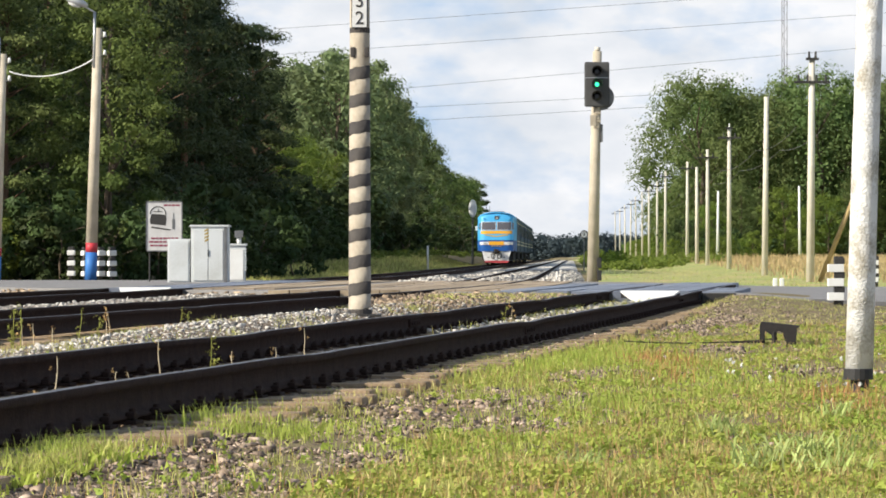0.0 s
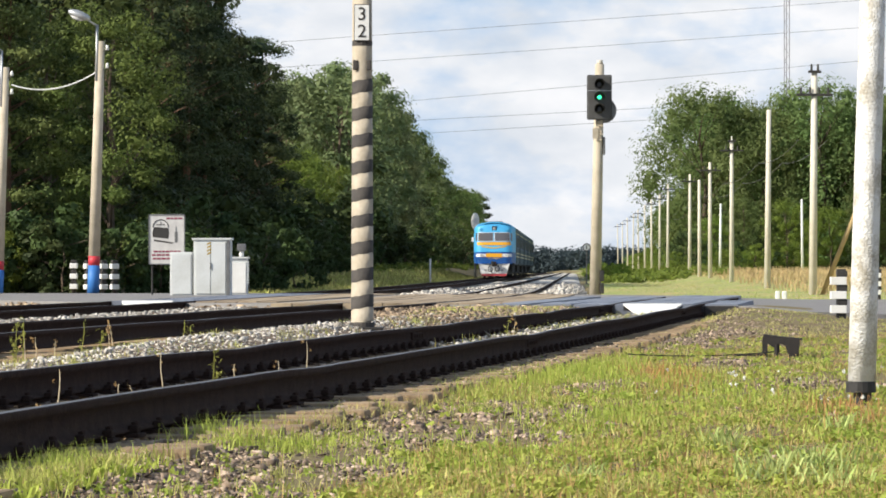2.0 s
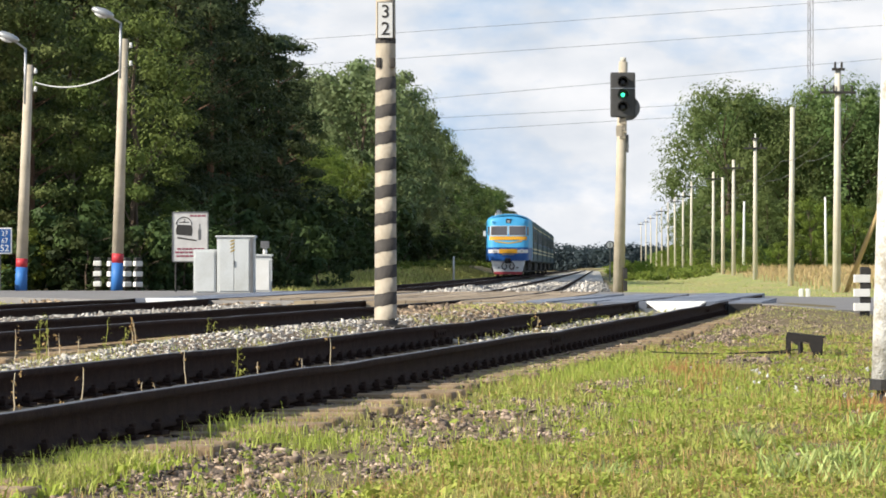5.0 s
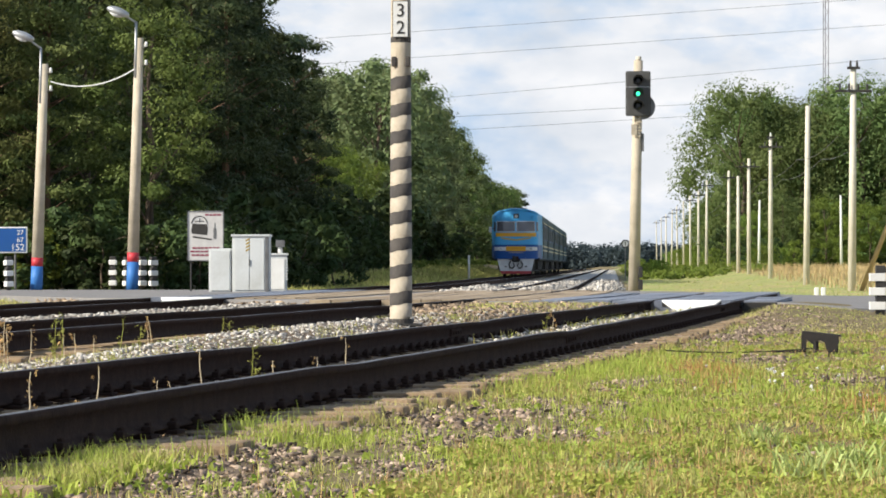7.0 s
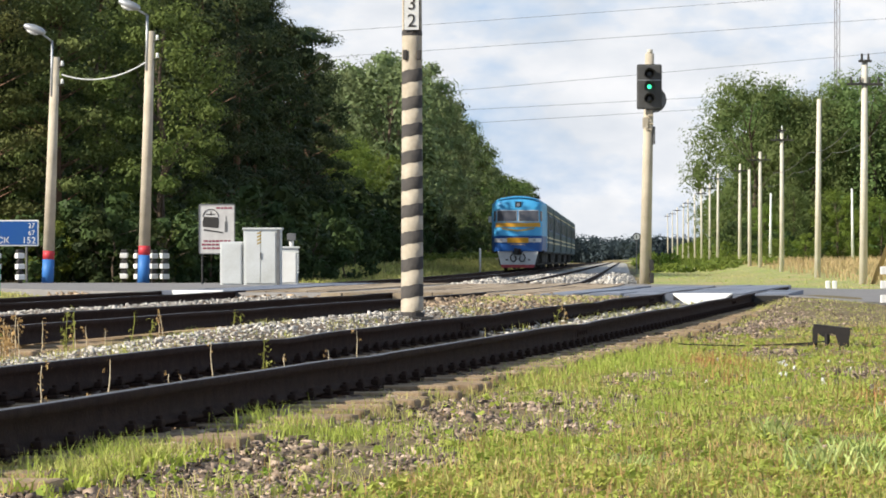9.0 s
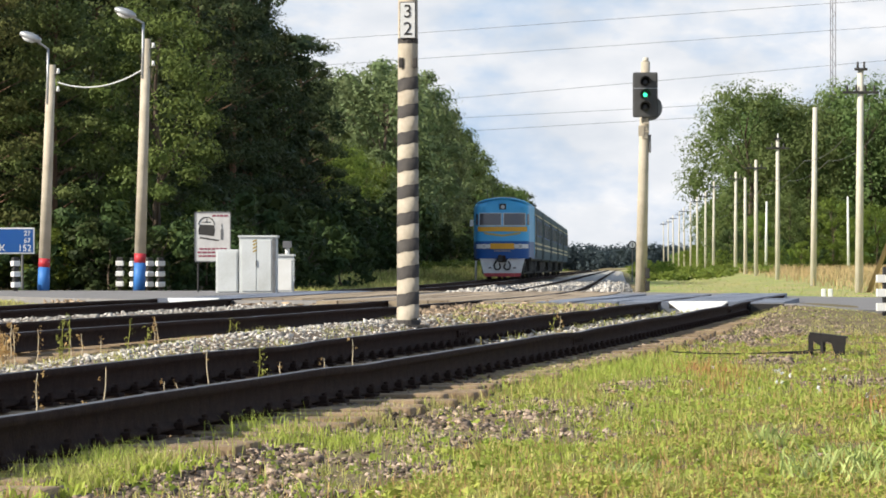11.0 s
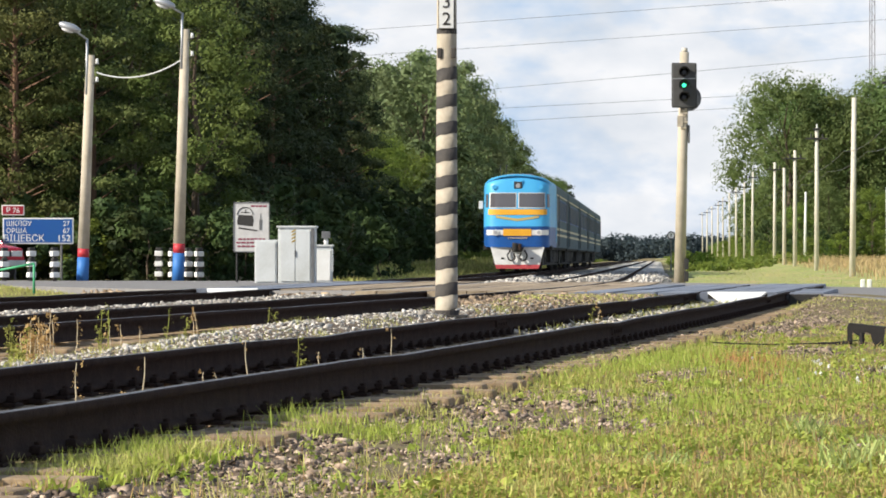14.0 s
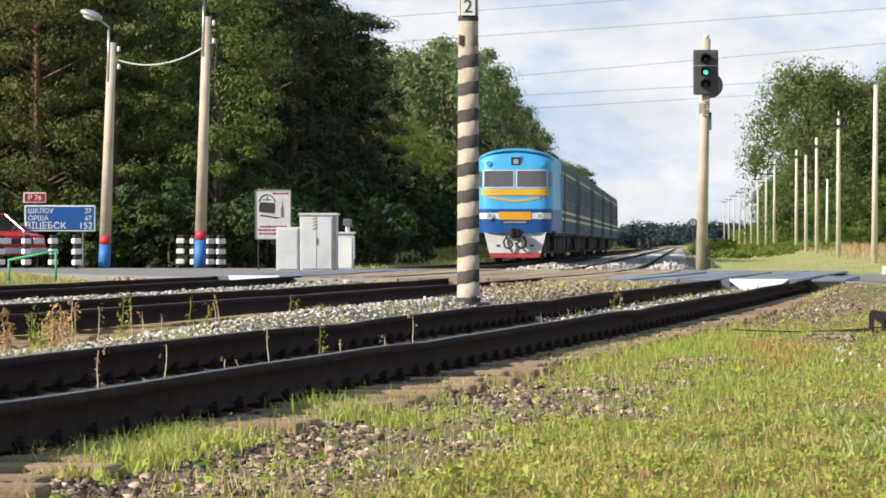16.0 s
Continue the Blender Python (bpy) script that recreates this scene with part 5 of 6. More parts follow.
def side_dress(c, length, cab):
    """Stripes, windows, doors, roof gear and underframe of a car."""
    start = -4.8 if cab else -0.5
    for s in (-1, 1):
        for z, h in ((1.86, 0.10), (1.60, 0.10), (3.34, 0.07)):
            part("side_stripe", boxed(s * 1.553, (start - length + 0.3) / 2, z, 0.012, length - 0.3 + start, h), TR_CREAM, c, "cream stripe")
        y = -9.2 if cab else -3.6
        while y > -length + 2.6:
            w = part("side_window", boxed(s * 1.555, y, 2.72, 0.02, 1.2, 0.82, 0.006), SIDE_GLASS, c, "dark side window")
            part("window_frame", boxed(s * 1.548, y, 2.72, 0.02, 1.28, 0.90, 0.006), TR_DARK, w)
            y -= 1.75
        # flat door plates; the shade of recesses and car gaps is their near-black colour
        for y in ((-8.0, -length + 1.6) if cab else (-1.6, -length + 1.6)):
            part("door", boxed(s * 1.556, y, 2.25, 0.02, 1.3, 2.25, 0.01), mat("door_recess_shade", (0.010, 0.018, 0.030), (0.016, 0.022, 0.032), 2, 0.7), c, "door coloured near-black for its shaded recess")
        if cab:
            part("cab_door", boxed(s * 1.55, -3.6, 2.25, 0.02, 0.7, 2.0, 0.01), TR_BLUE, c)
            part("grille", boxed(s * 1.556, -5.2, 2.7, 0.02, 2.6, 1.0, 0.01), TR_GREY_ROOF, c)
    for y in (-6.5, -9.2, -11.5, -13.5, -16.0):
        part("underframe_box", boxed(0, y, 0.70, 2.5, 1.5, 0.62, 0.05), UNDER, c)
    part("middle_beam", boxed(0, -length / 2, 0.65, 2.1, length - 1.2, 0.74, 0.03), UNDER, c)
    part("sill", boxed(0, -length / 2, 1.03, 2.9, length - 1.0, 0.16, 0.02), UNDER, c)
    for y in ((-4.2, -6.4, -8.4) if cab else (-5, -12, -19)):
        part("roof_vent", boxed(0, y, 4.10, 1.1, 1.3, 0.26 if cab or y < -6 else 0.6, 0.06), TR_GREY_ROOF, c)
    bogie(-3.9, c)
    bogie(-length + 3.9, c)


def cab_car():
    c = thing("train_car", Matrix(), "blue diesel railcar with yellow bands and white apron", "train car", "cars of the train")
    us = outline()
    low = [1.05, 1.2, 1.45, 1.75, 1.9]
    front = [1.9, 2.2, 2.6, 2.9, 3.2, 3.38] + ROOF_Z
    nose = us[2:-2]
    part("nose", skin(bmesh.new(), nose, front), TR_BLUE, c, "light blue rounded nose", True)
    part("lower_nose", skin(bmesh.new(), nose, low), TR_DARK, c, "dark blue lower nose", True)
    sides = [(-1, -24.4), (-1, -4.6), (1, -4.6), (1, -24.4)]
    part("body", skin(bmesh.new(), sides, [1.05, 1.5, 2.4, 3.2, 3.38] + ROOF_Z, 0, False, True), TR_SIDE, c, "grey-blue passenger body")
    roof = [(u, y - nose_back(4.095)) for u, y in nose]
    bm = bmesh.new()
    a = [bm.verts.new((u * body_half(4.095) * taper(y), y, 4.095)) for u, y in roof]
    bm.faces.new(a)
    part("roof_cap", bm, TR_BLUE, c)
    # windscreens
    for x0, x1 in ((-1.27, -0.08), (0.08, 1.27)):
        band("windscreen", x0, x1, 2.74, 3.33, GLASS, c, 0.012, "dark windscreen")
        band("windscreen_rim", x0 - 0.035, x1 + 0.05, 2.71, 3.36, TR_WHITE, c, 0.004, "white windscreen rim")
    for s in (-1, 1):
        band("corner_window", s * 1.37, s * 1.50, 2.74, 3.30, GLASS, c, 0.010, "narrow corner window")
    band("yellow_band", -1.36, 1.36, 2.42, 2.66, TR_YELLOW, c, 0.02, "orange-yellow band below the windscreen")
    band("yellow_wing", -1.0, 1.0, 2.30, 2.40, mat("train_ochre", (0.50, 0.38, 0.10), (0.42, 0.34, 0.14), 3, 0.5), c, 0.014, "faded ochre wing emblem", 0.14)
    band("blue_line", -1.45, 1.45, 1.86, 1.93, TR_DARK, c, 0.016)
    band("white_band", -1.44, 1.44, 1.56, 1.78, TR_WHITE, c, 0.016, "white lamp band")
    band("yellow_panel", -0.65, 0.65, 1.53, 1.82, TR_YELLOW, c, 0.03, "yellow middle panel")
    for s in (-1, 1):
        part("lamp", tubed((s * 0.92, -0.06, 1.67), (s * 0.92, 0.05, 1.67), 0.13, 0.13, 16), TR_WHITE, c, "round buffer lamp")
        part("lamp_glass", tubed((s * 0.92, 0.03, 1.67), (s * 0.92, 0.056, 1.67), 0.09, 0.08, 14), ZINC, c)
        part("horn", tubed((s * 0.98, -0.55, 3.60), (s * 0.98, -0.22, 3.60), 0.05, 0.10, 10), TR_BLUE, c)
    bars = bmesh.new()
    x = -0.42
    while x < 0.42:
        box(bars, x + 0.03, 0.028, 1.44, 0.05, 0.01, 0.07)
        x += 0.085
    part("number_bars", bars, CREAM, c)
    # headlight above the windscreen
    part("headlight_box", boxed(-0.02, -0.40, 3.68, 0.46, 0.34, 0.40, 0.05), TR_BLUE, c)
    part("headlight_recess", boxed(-0.02, -0.225, 3.68, 0.34, 0.02, 0.30, 0.01), DARK_METAL, c)
    part("headlight", tubed((-0.02, -0.23, 3.66), (-0.02, -0.20, 3.66), 0.10, 0.10, 16), ZINC, c, "round headlight")
    bm = bmesh.new()
    ring = []
    for i in range(25):
        x = -1.42 + 2.84 * i / 24
        z = 3.66 + 0.44 * max(1 - abs(x / 1.43) ** 1.8, 0) ** 0.5
        back = nose_back(z) + 0.80 * abs(x / 1.42) ** 4
        ring.append([bm.verts.new((x, -back + dy, z + dz)) for dy, dz in ((-0.25, 0.0), (0.10, -0.03), (0.10, 0.03), (-0.25, 0.06))])
    for a, b in zip(ring, ring[1:]):
        for i in range(4):
            bm.faces.new((a[i], a[(i + 1) % 4], b[(i + 1) % 4], b[i]))
    bm.faces.new(ring[0])
    bm.faces.new(ring[-1][::-1])
    bmesh.ops.recalc_face_normals(bm, faces=bm.faces)
    part("visor", bm, TR_BLUE, c, "arched visor above the forehead")
    # apron
    bm = bmesh.new()
    plate(bm, [(-1.14, 1.06), (1.14, 1.06), (0.95, 0.31), (-0.95, 0.31)], 0.06, Matrix.Translation((0, -0.16, 0)))
    part("apron", bm, TR_WHITE, c, "white apron")
    bm = bmesh.new()
    plate(bm, [(-0.955, 0.31), (0.955, 0.31), (0.90, 0.14), (-0.90, 0.14)], 0.07, Matrix.Translation((0, -0.165, 0)))
    part("apron_edge", bm, TR_RED, c, "red lower edge")
    for s in (-1, 1):
        part("apron_mark", boxed(s * 0.62, -0.09, 0.58, 0.14, 0.02, 0.07, 0.01), DARK_METAL, c)
        bm = bmesh.new()
        pts = [(s * 0.30, -0.06, 0.92), (s * 0.42, 0.0, 0.72), (s * 0.36, 0.03, 0.52), (s * 0.20, 0.03, 0.47), (s * 0.08, 0.0, 0.62), (s * 0.16, 0.0, 0.80)]
        for p, q in zip(pts, pts[1:]):
            tube(bm, p, q, 0.035, 0.035, 8)
        part("brake_hose", bm, DARK_METAL, c, "black brake hose", True)
    cp = part("coupler", box(boxed(0, 0.02, 1.06, 0.34, 0.5, 0.30, 0.05), 0.12, 0.28, 1.06, 0.18, 0.2, 0.36, 0.05), DARK_METAL, c, "rusty automatic coupler")
    part("coupler_jaw", boxed(-0.12, 0.25, 1.06, 0.13, 0.18, 0.26, 0.04), RAIL_RUST, cp)
    bm = bmesh.new()
    plate(bm, [(-0.42, 1.30), (0.42, 1.30), (0.20, 0.86), (-0.20, 0.86)], 0.05, Matrix.Translation((0, -0.06, 0)))
    part("coupler_pocket", bm, DARK_METAL, c)
    part("mirror", boxed(1.58, -0.85, 2.85, 0.18, 0.06, 0.34, 0.02), TR_WHITE, c, "white side mirror")
    part("mirror_arm", tubed((1.58, -0.85, 2.9), (1.30, -0.9, 2.95), 0.015, 0.015, 6), DARK_METAL, c)
    for x in (0.85, 0.60):
        part("aerial", tubed((x, -3.2, 4.0), (x, -3.2, 4.62), 0.02, 0.02, 6), DARK_METAL, c)
    side_dress(c, 24.4, True)
    return c


def mid_car():
    c = thing("train_car", Matrix(), "grey-blue passenger car with cream stripes in the train", "train car", "cars of the train")
    us = outline(cab=False)
    zs = [1.05, 1.5, 2.4, 3.2, 3.38] + ROOF_Z
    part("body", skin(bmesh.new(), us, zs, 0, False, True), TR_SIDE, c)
    part("gangway", boxed(0, 0.75, 2.3, 1.5, 1.5, 2.4, 0.05), UNDER, c)
    part("coupling", boxed(0, 0.75, 0.95, 0.3, 1.6, 0.3, 0.04), UNDER, c)
    side_dress(c, 24.4, False)
    return c


cars = [cab_car(), mid_car()]
for _ in range(3):
    cars.append(copy_thing(cars[1], Matrix()))
CAR_PITCH = 25.9

# ---- stones and plants ----


def stones(name, pts, sizes, material, label):
    base = np.array([(1.1, 0.1, -0.2), (-0.9, 0.75, -0.15), (-0.8, -0.8, -0.25), (0.7, 0.85, 0.25), (-0.75, 0.05, 0.75), (0.55, -0.75, 0.55), (0.0, 0.0, -0.9)])
    faces = np.array([(0, 3, 5), (3, 4, 5), (3, 1, 4), (1, 2, 4), (4, 2, 5), (2, 0, 5), (6, 3, 0), (6, 1, 3), (6, 2, 1), (6, 0, 2)])
    n, k = len(pts), len(base)
    v = base[None] * (1 + np.clip(rng.normal(size=(n, k, 3)) * 0.34, -0.7, 0.7))
    v = v * rng.uniform(0.4, 1.5, (n, 1, 3)) * np.array([1.15, 1.0, 0.62])
    a = rng.uniform(0, 2 * np.pi, n)
    ca, sa = np.cos(a)[:, None], np.sin(a)[:, None]
    b = rng.uniform(-1.0, 1.0, n)
    cb2, sb2 = np.cos(b)[:, None], np.sin(b)[:, None]
    x, y, z = v[..., 0], v[..., 1], v[..., 2]
    y, z = y * cb2 - z * sb2, y * sb2 + z * cb2
    x, y = x * ca - y * sa, x * sa + y * ca
    v = np.stack([x, y, z], -1) * sizes[:, None, None] + pts[:, None]
    f = (faces[None] + (np.arange(n) * k)[:, None, None]).reshape(-1, 3)
    ob = part_mesh(name, mesh_arrays(name, v.reshape(-1, 3), f), material, None, label)
    return tagged(ob, category="stones", kind="stuff")


def verge_z(x, y):
    """The ground, or the ballast's foot where that lies higher."""
    off = x - track_1(np.minimum(y, 68))
    foot = 1.75 - 0.42 * smooth01((y - 20) / 8)
    return np.maximum(ground_z(x, y), np.where((off < foot) & (y < 68), near_bed_z(x, y), -9))


def patchy(x, y):
    """Where stones lie bare (1) and where grass grows (0) in the foreground."""
    v = 0.0
    for cx, cy, rx, ry in ((0.05, 20.2, 0.65, 2.6), (-0.55, 23.2, 0.55, 2.4), (-1.05, 17.0, 0.75, 2.0), (0.50, 22.6, 0.40, 1.6), (2.50, 34.5, 0.34, 2.6), (1.15, 28.4, 0.28, 1.6), (3.2, 50.0, 0.95, 9.0), (2.2, 45.0, 0.55, 6.0), (2.9, 29.0, 0.6, 1.6), (0.25, 24.5, 0.4, 1.4)):
        v = np.maximum(v, 1.25 * np.exp(-((x - cx - 0.13 * (y - cy)) / rx) ** 2 - ((y - cy) / ry) ** 2))
    off = x - track_1(np.minimum(y, 75))
    v = np.maximum(v, 1.2 * np.exp(-((off - 1.85) / 0.60) ** 4) * smooth01((26 - y) / 5))
    v = v + 0.45 * np.sin(x * 7.3 + 1.7 * np.sin(y * 2.1)) * np.sin(y * 1.9 + 1.3 * np.sin(x * 6.0)) + 0.12 * np.sin(x * 21 + y * 3)
    return smooth01((v - 0.30) / 0.45)


n = 32000
yy = 20 + 46 * rng.random(n) ** 1.1
off = rng.uniform(-4.6, -1.0, n)
keep = np.abs(off + 2.15 + rng.normal(0, 0.25, n)) < 1.0 - 0.5 * smooth01((yy - 50) / 12)
xx = track_1(yy) + off
zz = bed_z(off, yy)
pts = np.stack([xx, yy, zz + rng.uniform(-0.012, 0.015, n)], 1)[keep]
brown = rng.random(len(pts)) < 0.75 * smooth01((pts[:, 1] - 43) / 8)
size = rng.uniform(0.010, 0.028, len(pts))
stones("ballast_stones", pts[~brown], size[~brown], STONE_PALE, "pale crushed stones banked between the tracks")
stones("ballast_stones", pts[brown], size[brown], STONE_BROWN, "brown dusty stones on the bank before the crossing")
n = 7000
yy = 30 + 38 * rng.random(n)
xx = (track_2(yy) + track_3(yy)) / 2 + rng.normal(0, 0.6, n)
k = xx - track_1(yy) < -3.9
xx, yy = xx[k], yy[k]
stones("ballast_stones", np.stack([xx, yy, near_bed_z(xx, yy) + rng.uniform(-0.01, 0.02, len(xx))], 1), rng.uniform(0.012, 0.032, len(xx)), STONE_PALE, "pale ballast between the two main tracks")
n = 9000
yy = 95 + 110 * rng.random(n)
ff = rng.integers(0, 3, n)
xx = np.where(ff == 0, track_2(yy) + rng.uniform(-0.7, 0.7, n), np.where(ff == 1, track_2(yy) + rng.uniform(0.9, 2.6, n), track_3(yy) + rng.uniform(0.9, 3.2, n)))
pts = np.stack([xx, yy, far_bed_z(xx, yy) + rng.uniform(-0.02, 0.03, n)], 1)
stones("ballast_stones", pts, rng.uniform(0.03, 0.07, n), STONE_PALE, "pale ballast stones beyond the crossing")
n = 120000
yy = 13 + 54 * rng.random(n) ** 1.4
off = 1.15 + 3.6 * rng.random(n) ** 1.2
xx = track_1(yy) + off
keep = rng.random(n) < np.maximum(0.05 + 0.85 * patchy(xx, yy), 0.30 * (off < 1.7))
xx, yy, off = xx[keep], yy[keep], off[keep]
zz = verge_z(xx, yy)
stones("verge_stones", np.stack([xx, yy, zz + rng.uniform(-0.02, 0.006, len(xx))], 1), rng.uniform(0.008, 0.019, len(xx)) * np.where(rng.random(len(xx)) < 0.05, 1.9, 1.0), STONE_DARK, "grey-brown stones scattered on the verge")
n = 2600
yy = 40 + 26 * rng.random(n)
stones("track_stones", np.stack([track_1(yy) + rng.uniform(-0.65, 0.65, n), yy, rng.uniform(-0.22, -0.17, n)], 1), rng.uniform(0.014, 0.034, n), STONE_PALE, "pale stones between the siding rails")
n = 3200
yy = 38 + 28 * rng.random(n) ** 0.7
off = rng.uniform(-0.6, 0.65, n)
k = lump(off * 3, yy * 0.7, 2.0) > 0.1
yy, off = yy[k], off[k]
TRACK_GRASS = (track_1(yy) + off, yy)
n = 4500
yy = 11 + 34 * rng.random(n)
xx = track_1(yy) + rng.uniform(-1.2, 1.3, n)
stones("track_stones", np.stack([xx, yy, np.full(n, -0.22)], 1), rng.uniform(0.012, 0.032, n), STONE_DARK, "grey stones between the siding sleepers")


def blades(name, x, y, z, h, w, lean, material, label, category="grass"):
    n = len(x)
    a = rng.uniform(0, 2 * np.pi, n)
    b = rng.uniform(0, 2 * np.pi, n)
    base = np.stack([x, y, z], 1)
    side = np.stack([np.cos(a), np.sin(a), np.zeros(n)], 1) * (w / 2)[:, None]
    bend = np.stack([np.cos(b), np.sin(b), np.zeros(n)], 1) * (lean * h)[:, None]
    up = np.array([0, 0, 1.0])
    mid = base + bend * 0.35 + up * (h * 0.6)[:, None]
    tip = base + bend + up * (h * (1 - 0.35 * lean))[:, None]
    v = np.stack([base - side, base + side, mid + side * 0.8, mid - side * 0.8, tip + side * 0.1, tip - side * 0.1], 1).reshape(-1, 3)
    i = np.arange(n)[:, None] * 6
    f = np.concatenate([i + np.array([[0, 1, 2, 3]]), i + np.array([[3, 2, 4, 5]])], 0)
    ob = part_mesh(name, mesh_arrays(name, v, f), material, None, label)
    return tagged(ob, category=category, kind="stuff")


blades("track_grass", *TRACK_GRASS, np.full(len(TRACK_GRASS[0]), -0.22), rng.uniform(0.04, 0.16, len(TRACK_GRASS[0])), rng.uniform(0.004, 0.009, len(TRACK_GRASS[0])), rng.uniform(0.1, 0.7, len(TRACK_GRASS[0])), GRASS, "thin grass between the siding rails")


def verge_points(n, y0, y1, spread_pow=1.5):
    yy = y0 + (y1 - y0) * rng.random(n) ** spread_pow
    xx = -0.14 * yy + 0.29 * yy * rng.random(n)
    off = xx - track_1(np.minimum(yy, 75))
    ok = off > 1.1
    return xx[ok], yy[ok], off[ok]


x, y, off = verge_points(230000, 11.5, 66)
dens = np.clip(1.0 - 1.05 * patchy(x, y), 0.10, 1) * smooth01((off - 1.0) / (0.9 - 0.45 * smooth01((y - 19) / 6)))
clump = smooth01(0.55 + 0.9 * lump(x * 2.2, y * 0.9, 2.6) + 0.5 * lump(x * 4, y * 2, 4.0))
k = rng.random(len(x)) < dens * (0.12 + 0.88 * clump)
x, y, off, clump = x[k], y[k], off[k], clump[k]
hh = rng.uniform(0.014, 0.042, len(x)) * (1 + 0.7 * lump(x * 2, y, 2.2)) * np.clip(1.3 - 0.004 * y, 0.5, 2) * (0.55 + 0.75 * clump)
blades("grass", x, y, verge_z(x, y) - 0.005, np.maximum(hh, 0.015), rng.uniform(0.004, 0.010, len(x)), rng.uniform(0.1, 1.0, len(x)), GRASS, "short yellow-green grass on the sunlit verge")
x, y, off = verge_points(36000, 11.5, 50)
k = rng.random(len(x)) < np.clip(1.0 - 1.1 * patchy(x, y), 0.08, 1)
x, y = x[k], y[k]
hh = rng.uniform(0.04, 0.10, len(x))
blades("dry_grass", x, y, verge_z(x, y), hh, rng.uniform(0.002, 0.005, len(x)), rng.uniform(0.1, 0.6, len(x)), GRASS_DRY, "dry brownish stalks among the grass")
# broken stones and soil at the crossing's foot
n = 2600
yy = 53 + 15 * rng.random(n)
off = -1.2 - 3.0 * rng.random(n)
stones("rubble_stones", np.stack([track_1(yy) + off, yy, bed_z(off, yy) + rng.uniform(-0.01, 0.02, n)], 1), rng.uniform(0.015, 0.05, n), STONE_BROWN, "brown rubble at the crossing's edge")
n = 700
s = rng.random(n)
ex = np.interp(s, (0, 0.33, 1), (-9.5, -5.8, -1.6))
ey = np.interp(ex, (-14, -8.6, -5.8, -1.6), (94, 79.5, 74, 70.3)) - 0.9 * rng.random(n) ** 1.5
clear = np.minimum(np.minimum(np.abs(np.abs(ex - track_2(ey)) - 0.796), np.abs(np.abs(ex - track_3(ey)) - 0.796)), 1) > 0.16
ex, ey = ex[clear], ey[clear]
stones("rubble_stones", np.stack([ex, ey, rng.uniform(-0.26, -0.08, len(ex))], 1), rng.uniform(0.02, 0.07, len(ex)), STONE_BROWN, "brown rubble and earth against the road's broken edge")
# low leafy plants in the foreground
x, y, off = verge_points(13000, 11.5, 48)
k = (rng.random(len(x)) < np.clip(1.0 - 1.05 * patchy(x, y), 0.06, 1)) & (off > 1.5)
x, y = x[k], y[k]
z = verge_z(x, y)
cl = np.stack([x, y, z + 0.02, rng.uniform(0.02, 0.06, len(x))], 1)
ob = part_mesh("low_plants", leaf_mesh("low_plants", cl, 14, 0.013, 0.7, True), mat("plant_leaves", (0.24, 0.36, 0.055), (0.42, 0.43, 0.10), 1.5, 0.55, 0, 0, 9, vary=0.35, through_light=0.35), None, "low leafy green plants among the grass")
tagged(ob, category="plants", kind="stuff")
# taller tufts
tx = rng.uniform(0, 1, 260)
ty = 12.5 + 30 * rng.random(260) ** 1.5  # along the siding
tx = track_1(ty) + 1.25 + 4.5 * tx ** 1.2
ty[:46] = rng.uniform(14.2, 16.6, 46)
tx[:46] = track_1(ty[:46]) + rng.uniform(0.95, 1.35, 46)
ty[46:76] = rng.uniform(22.0, 36.0, 30)
tx[46:76] = track_1(ty[46:76]) + rng.uniform(1.5, 2.0, 30)
ty[76:170] = 18.0 + 44.0 * rng.random(94)
tx[76:170] = track_1(ty[76:170]) + rng.uniform(0.98, 1.55, 94)
tn = rng.integers(15, 60, 260)
tn[:46] += 50
bx = np.repeat(tx, tn) + rng.normal(0, 0.07, tn.sum())
by = np.repeat(ty, tn) + rng.normal(0, 0.12, tn.sum())
th = np.repeat(np.where(np.arange(260) < 46, rng.uniform(0.06, 0.13, 260), rng.uniform(0.05, 0.11, 260)), tn) * rng.uniform(0.5, 1.2, tn.sum())
blades("grass_tufts", bx, by, verge_z(bx, by) - 0.01, th, rng.uniform(0.003, 0.007, len(bx)), rng.uniform(0.1, 0.7, len(bx)), GRASS, "tall bright grass tufts beside the siding")
# soft bright tufts standing in patches on the verge
for cx, cy, rx, ry, nn, hh in ((-1.25, 19.1, 0.13, 0.35, 500, 0.15), (-0.80, 18.6, 0.26, 0.35, 900, 0.09), (-1.66, 15.7, 0.12, 0.5, 700, 0.14), (1.12, 32.0, 0.28, 2.2, 2200, 0.12), (0.45, 28.5, 0.22, 1.6, 1000, 0.11), (1.75, 29.0, 0.35, 2.2, 1400, 0.10), (0.15, 17.0, 0.30, 0.8, 800, 0.09), (0.9, 21.5, 0.3, 1.2, 800, 0.10), (2.0, 25.0, 0.35, 1.5, 900, 0.10)):
    bx, by = rng.normal(cx, rx, nn), rng.normal(cy, ry, nn)
    bx = bx + 0.13 * (by - cy)
    k = bx - track_1(by) > 1.02
    bx, by = bx[k], by[k]
    blades("grass_patch", bx, by, verge_z(bx, by) - 0.01, hh * rng.uniform(0.4, 1.25, len(bx)), rng.uniform(0.003, 0.006, len(bx)), rng.uniform(0.05, 0.6, len(bx)), mat("soft_blades", (0.34, 0.46, 0.07), (0.50, 0.52, 0.13), 2.0, 0.55, 0, 0, 9, vary=0.3, through_light=0.4, by_object=0.0), "soft bright tuft of grass on the stony verge")
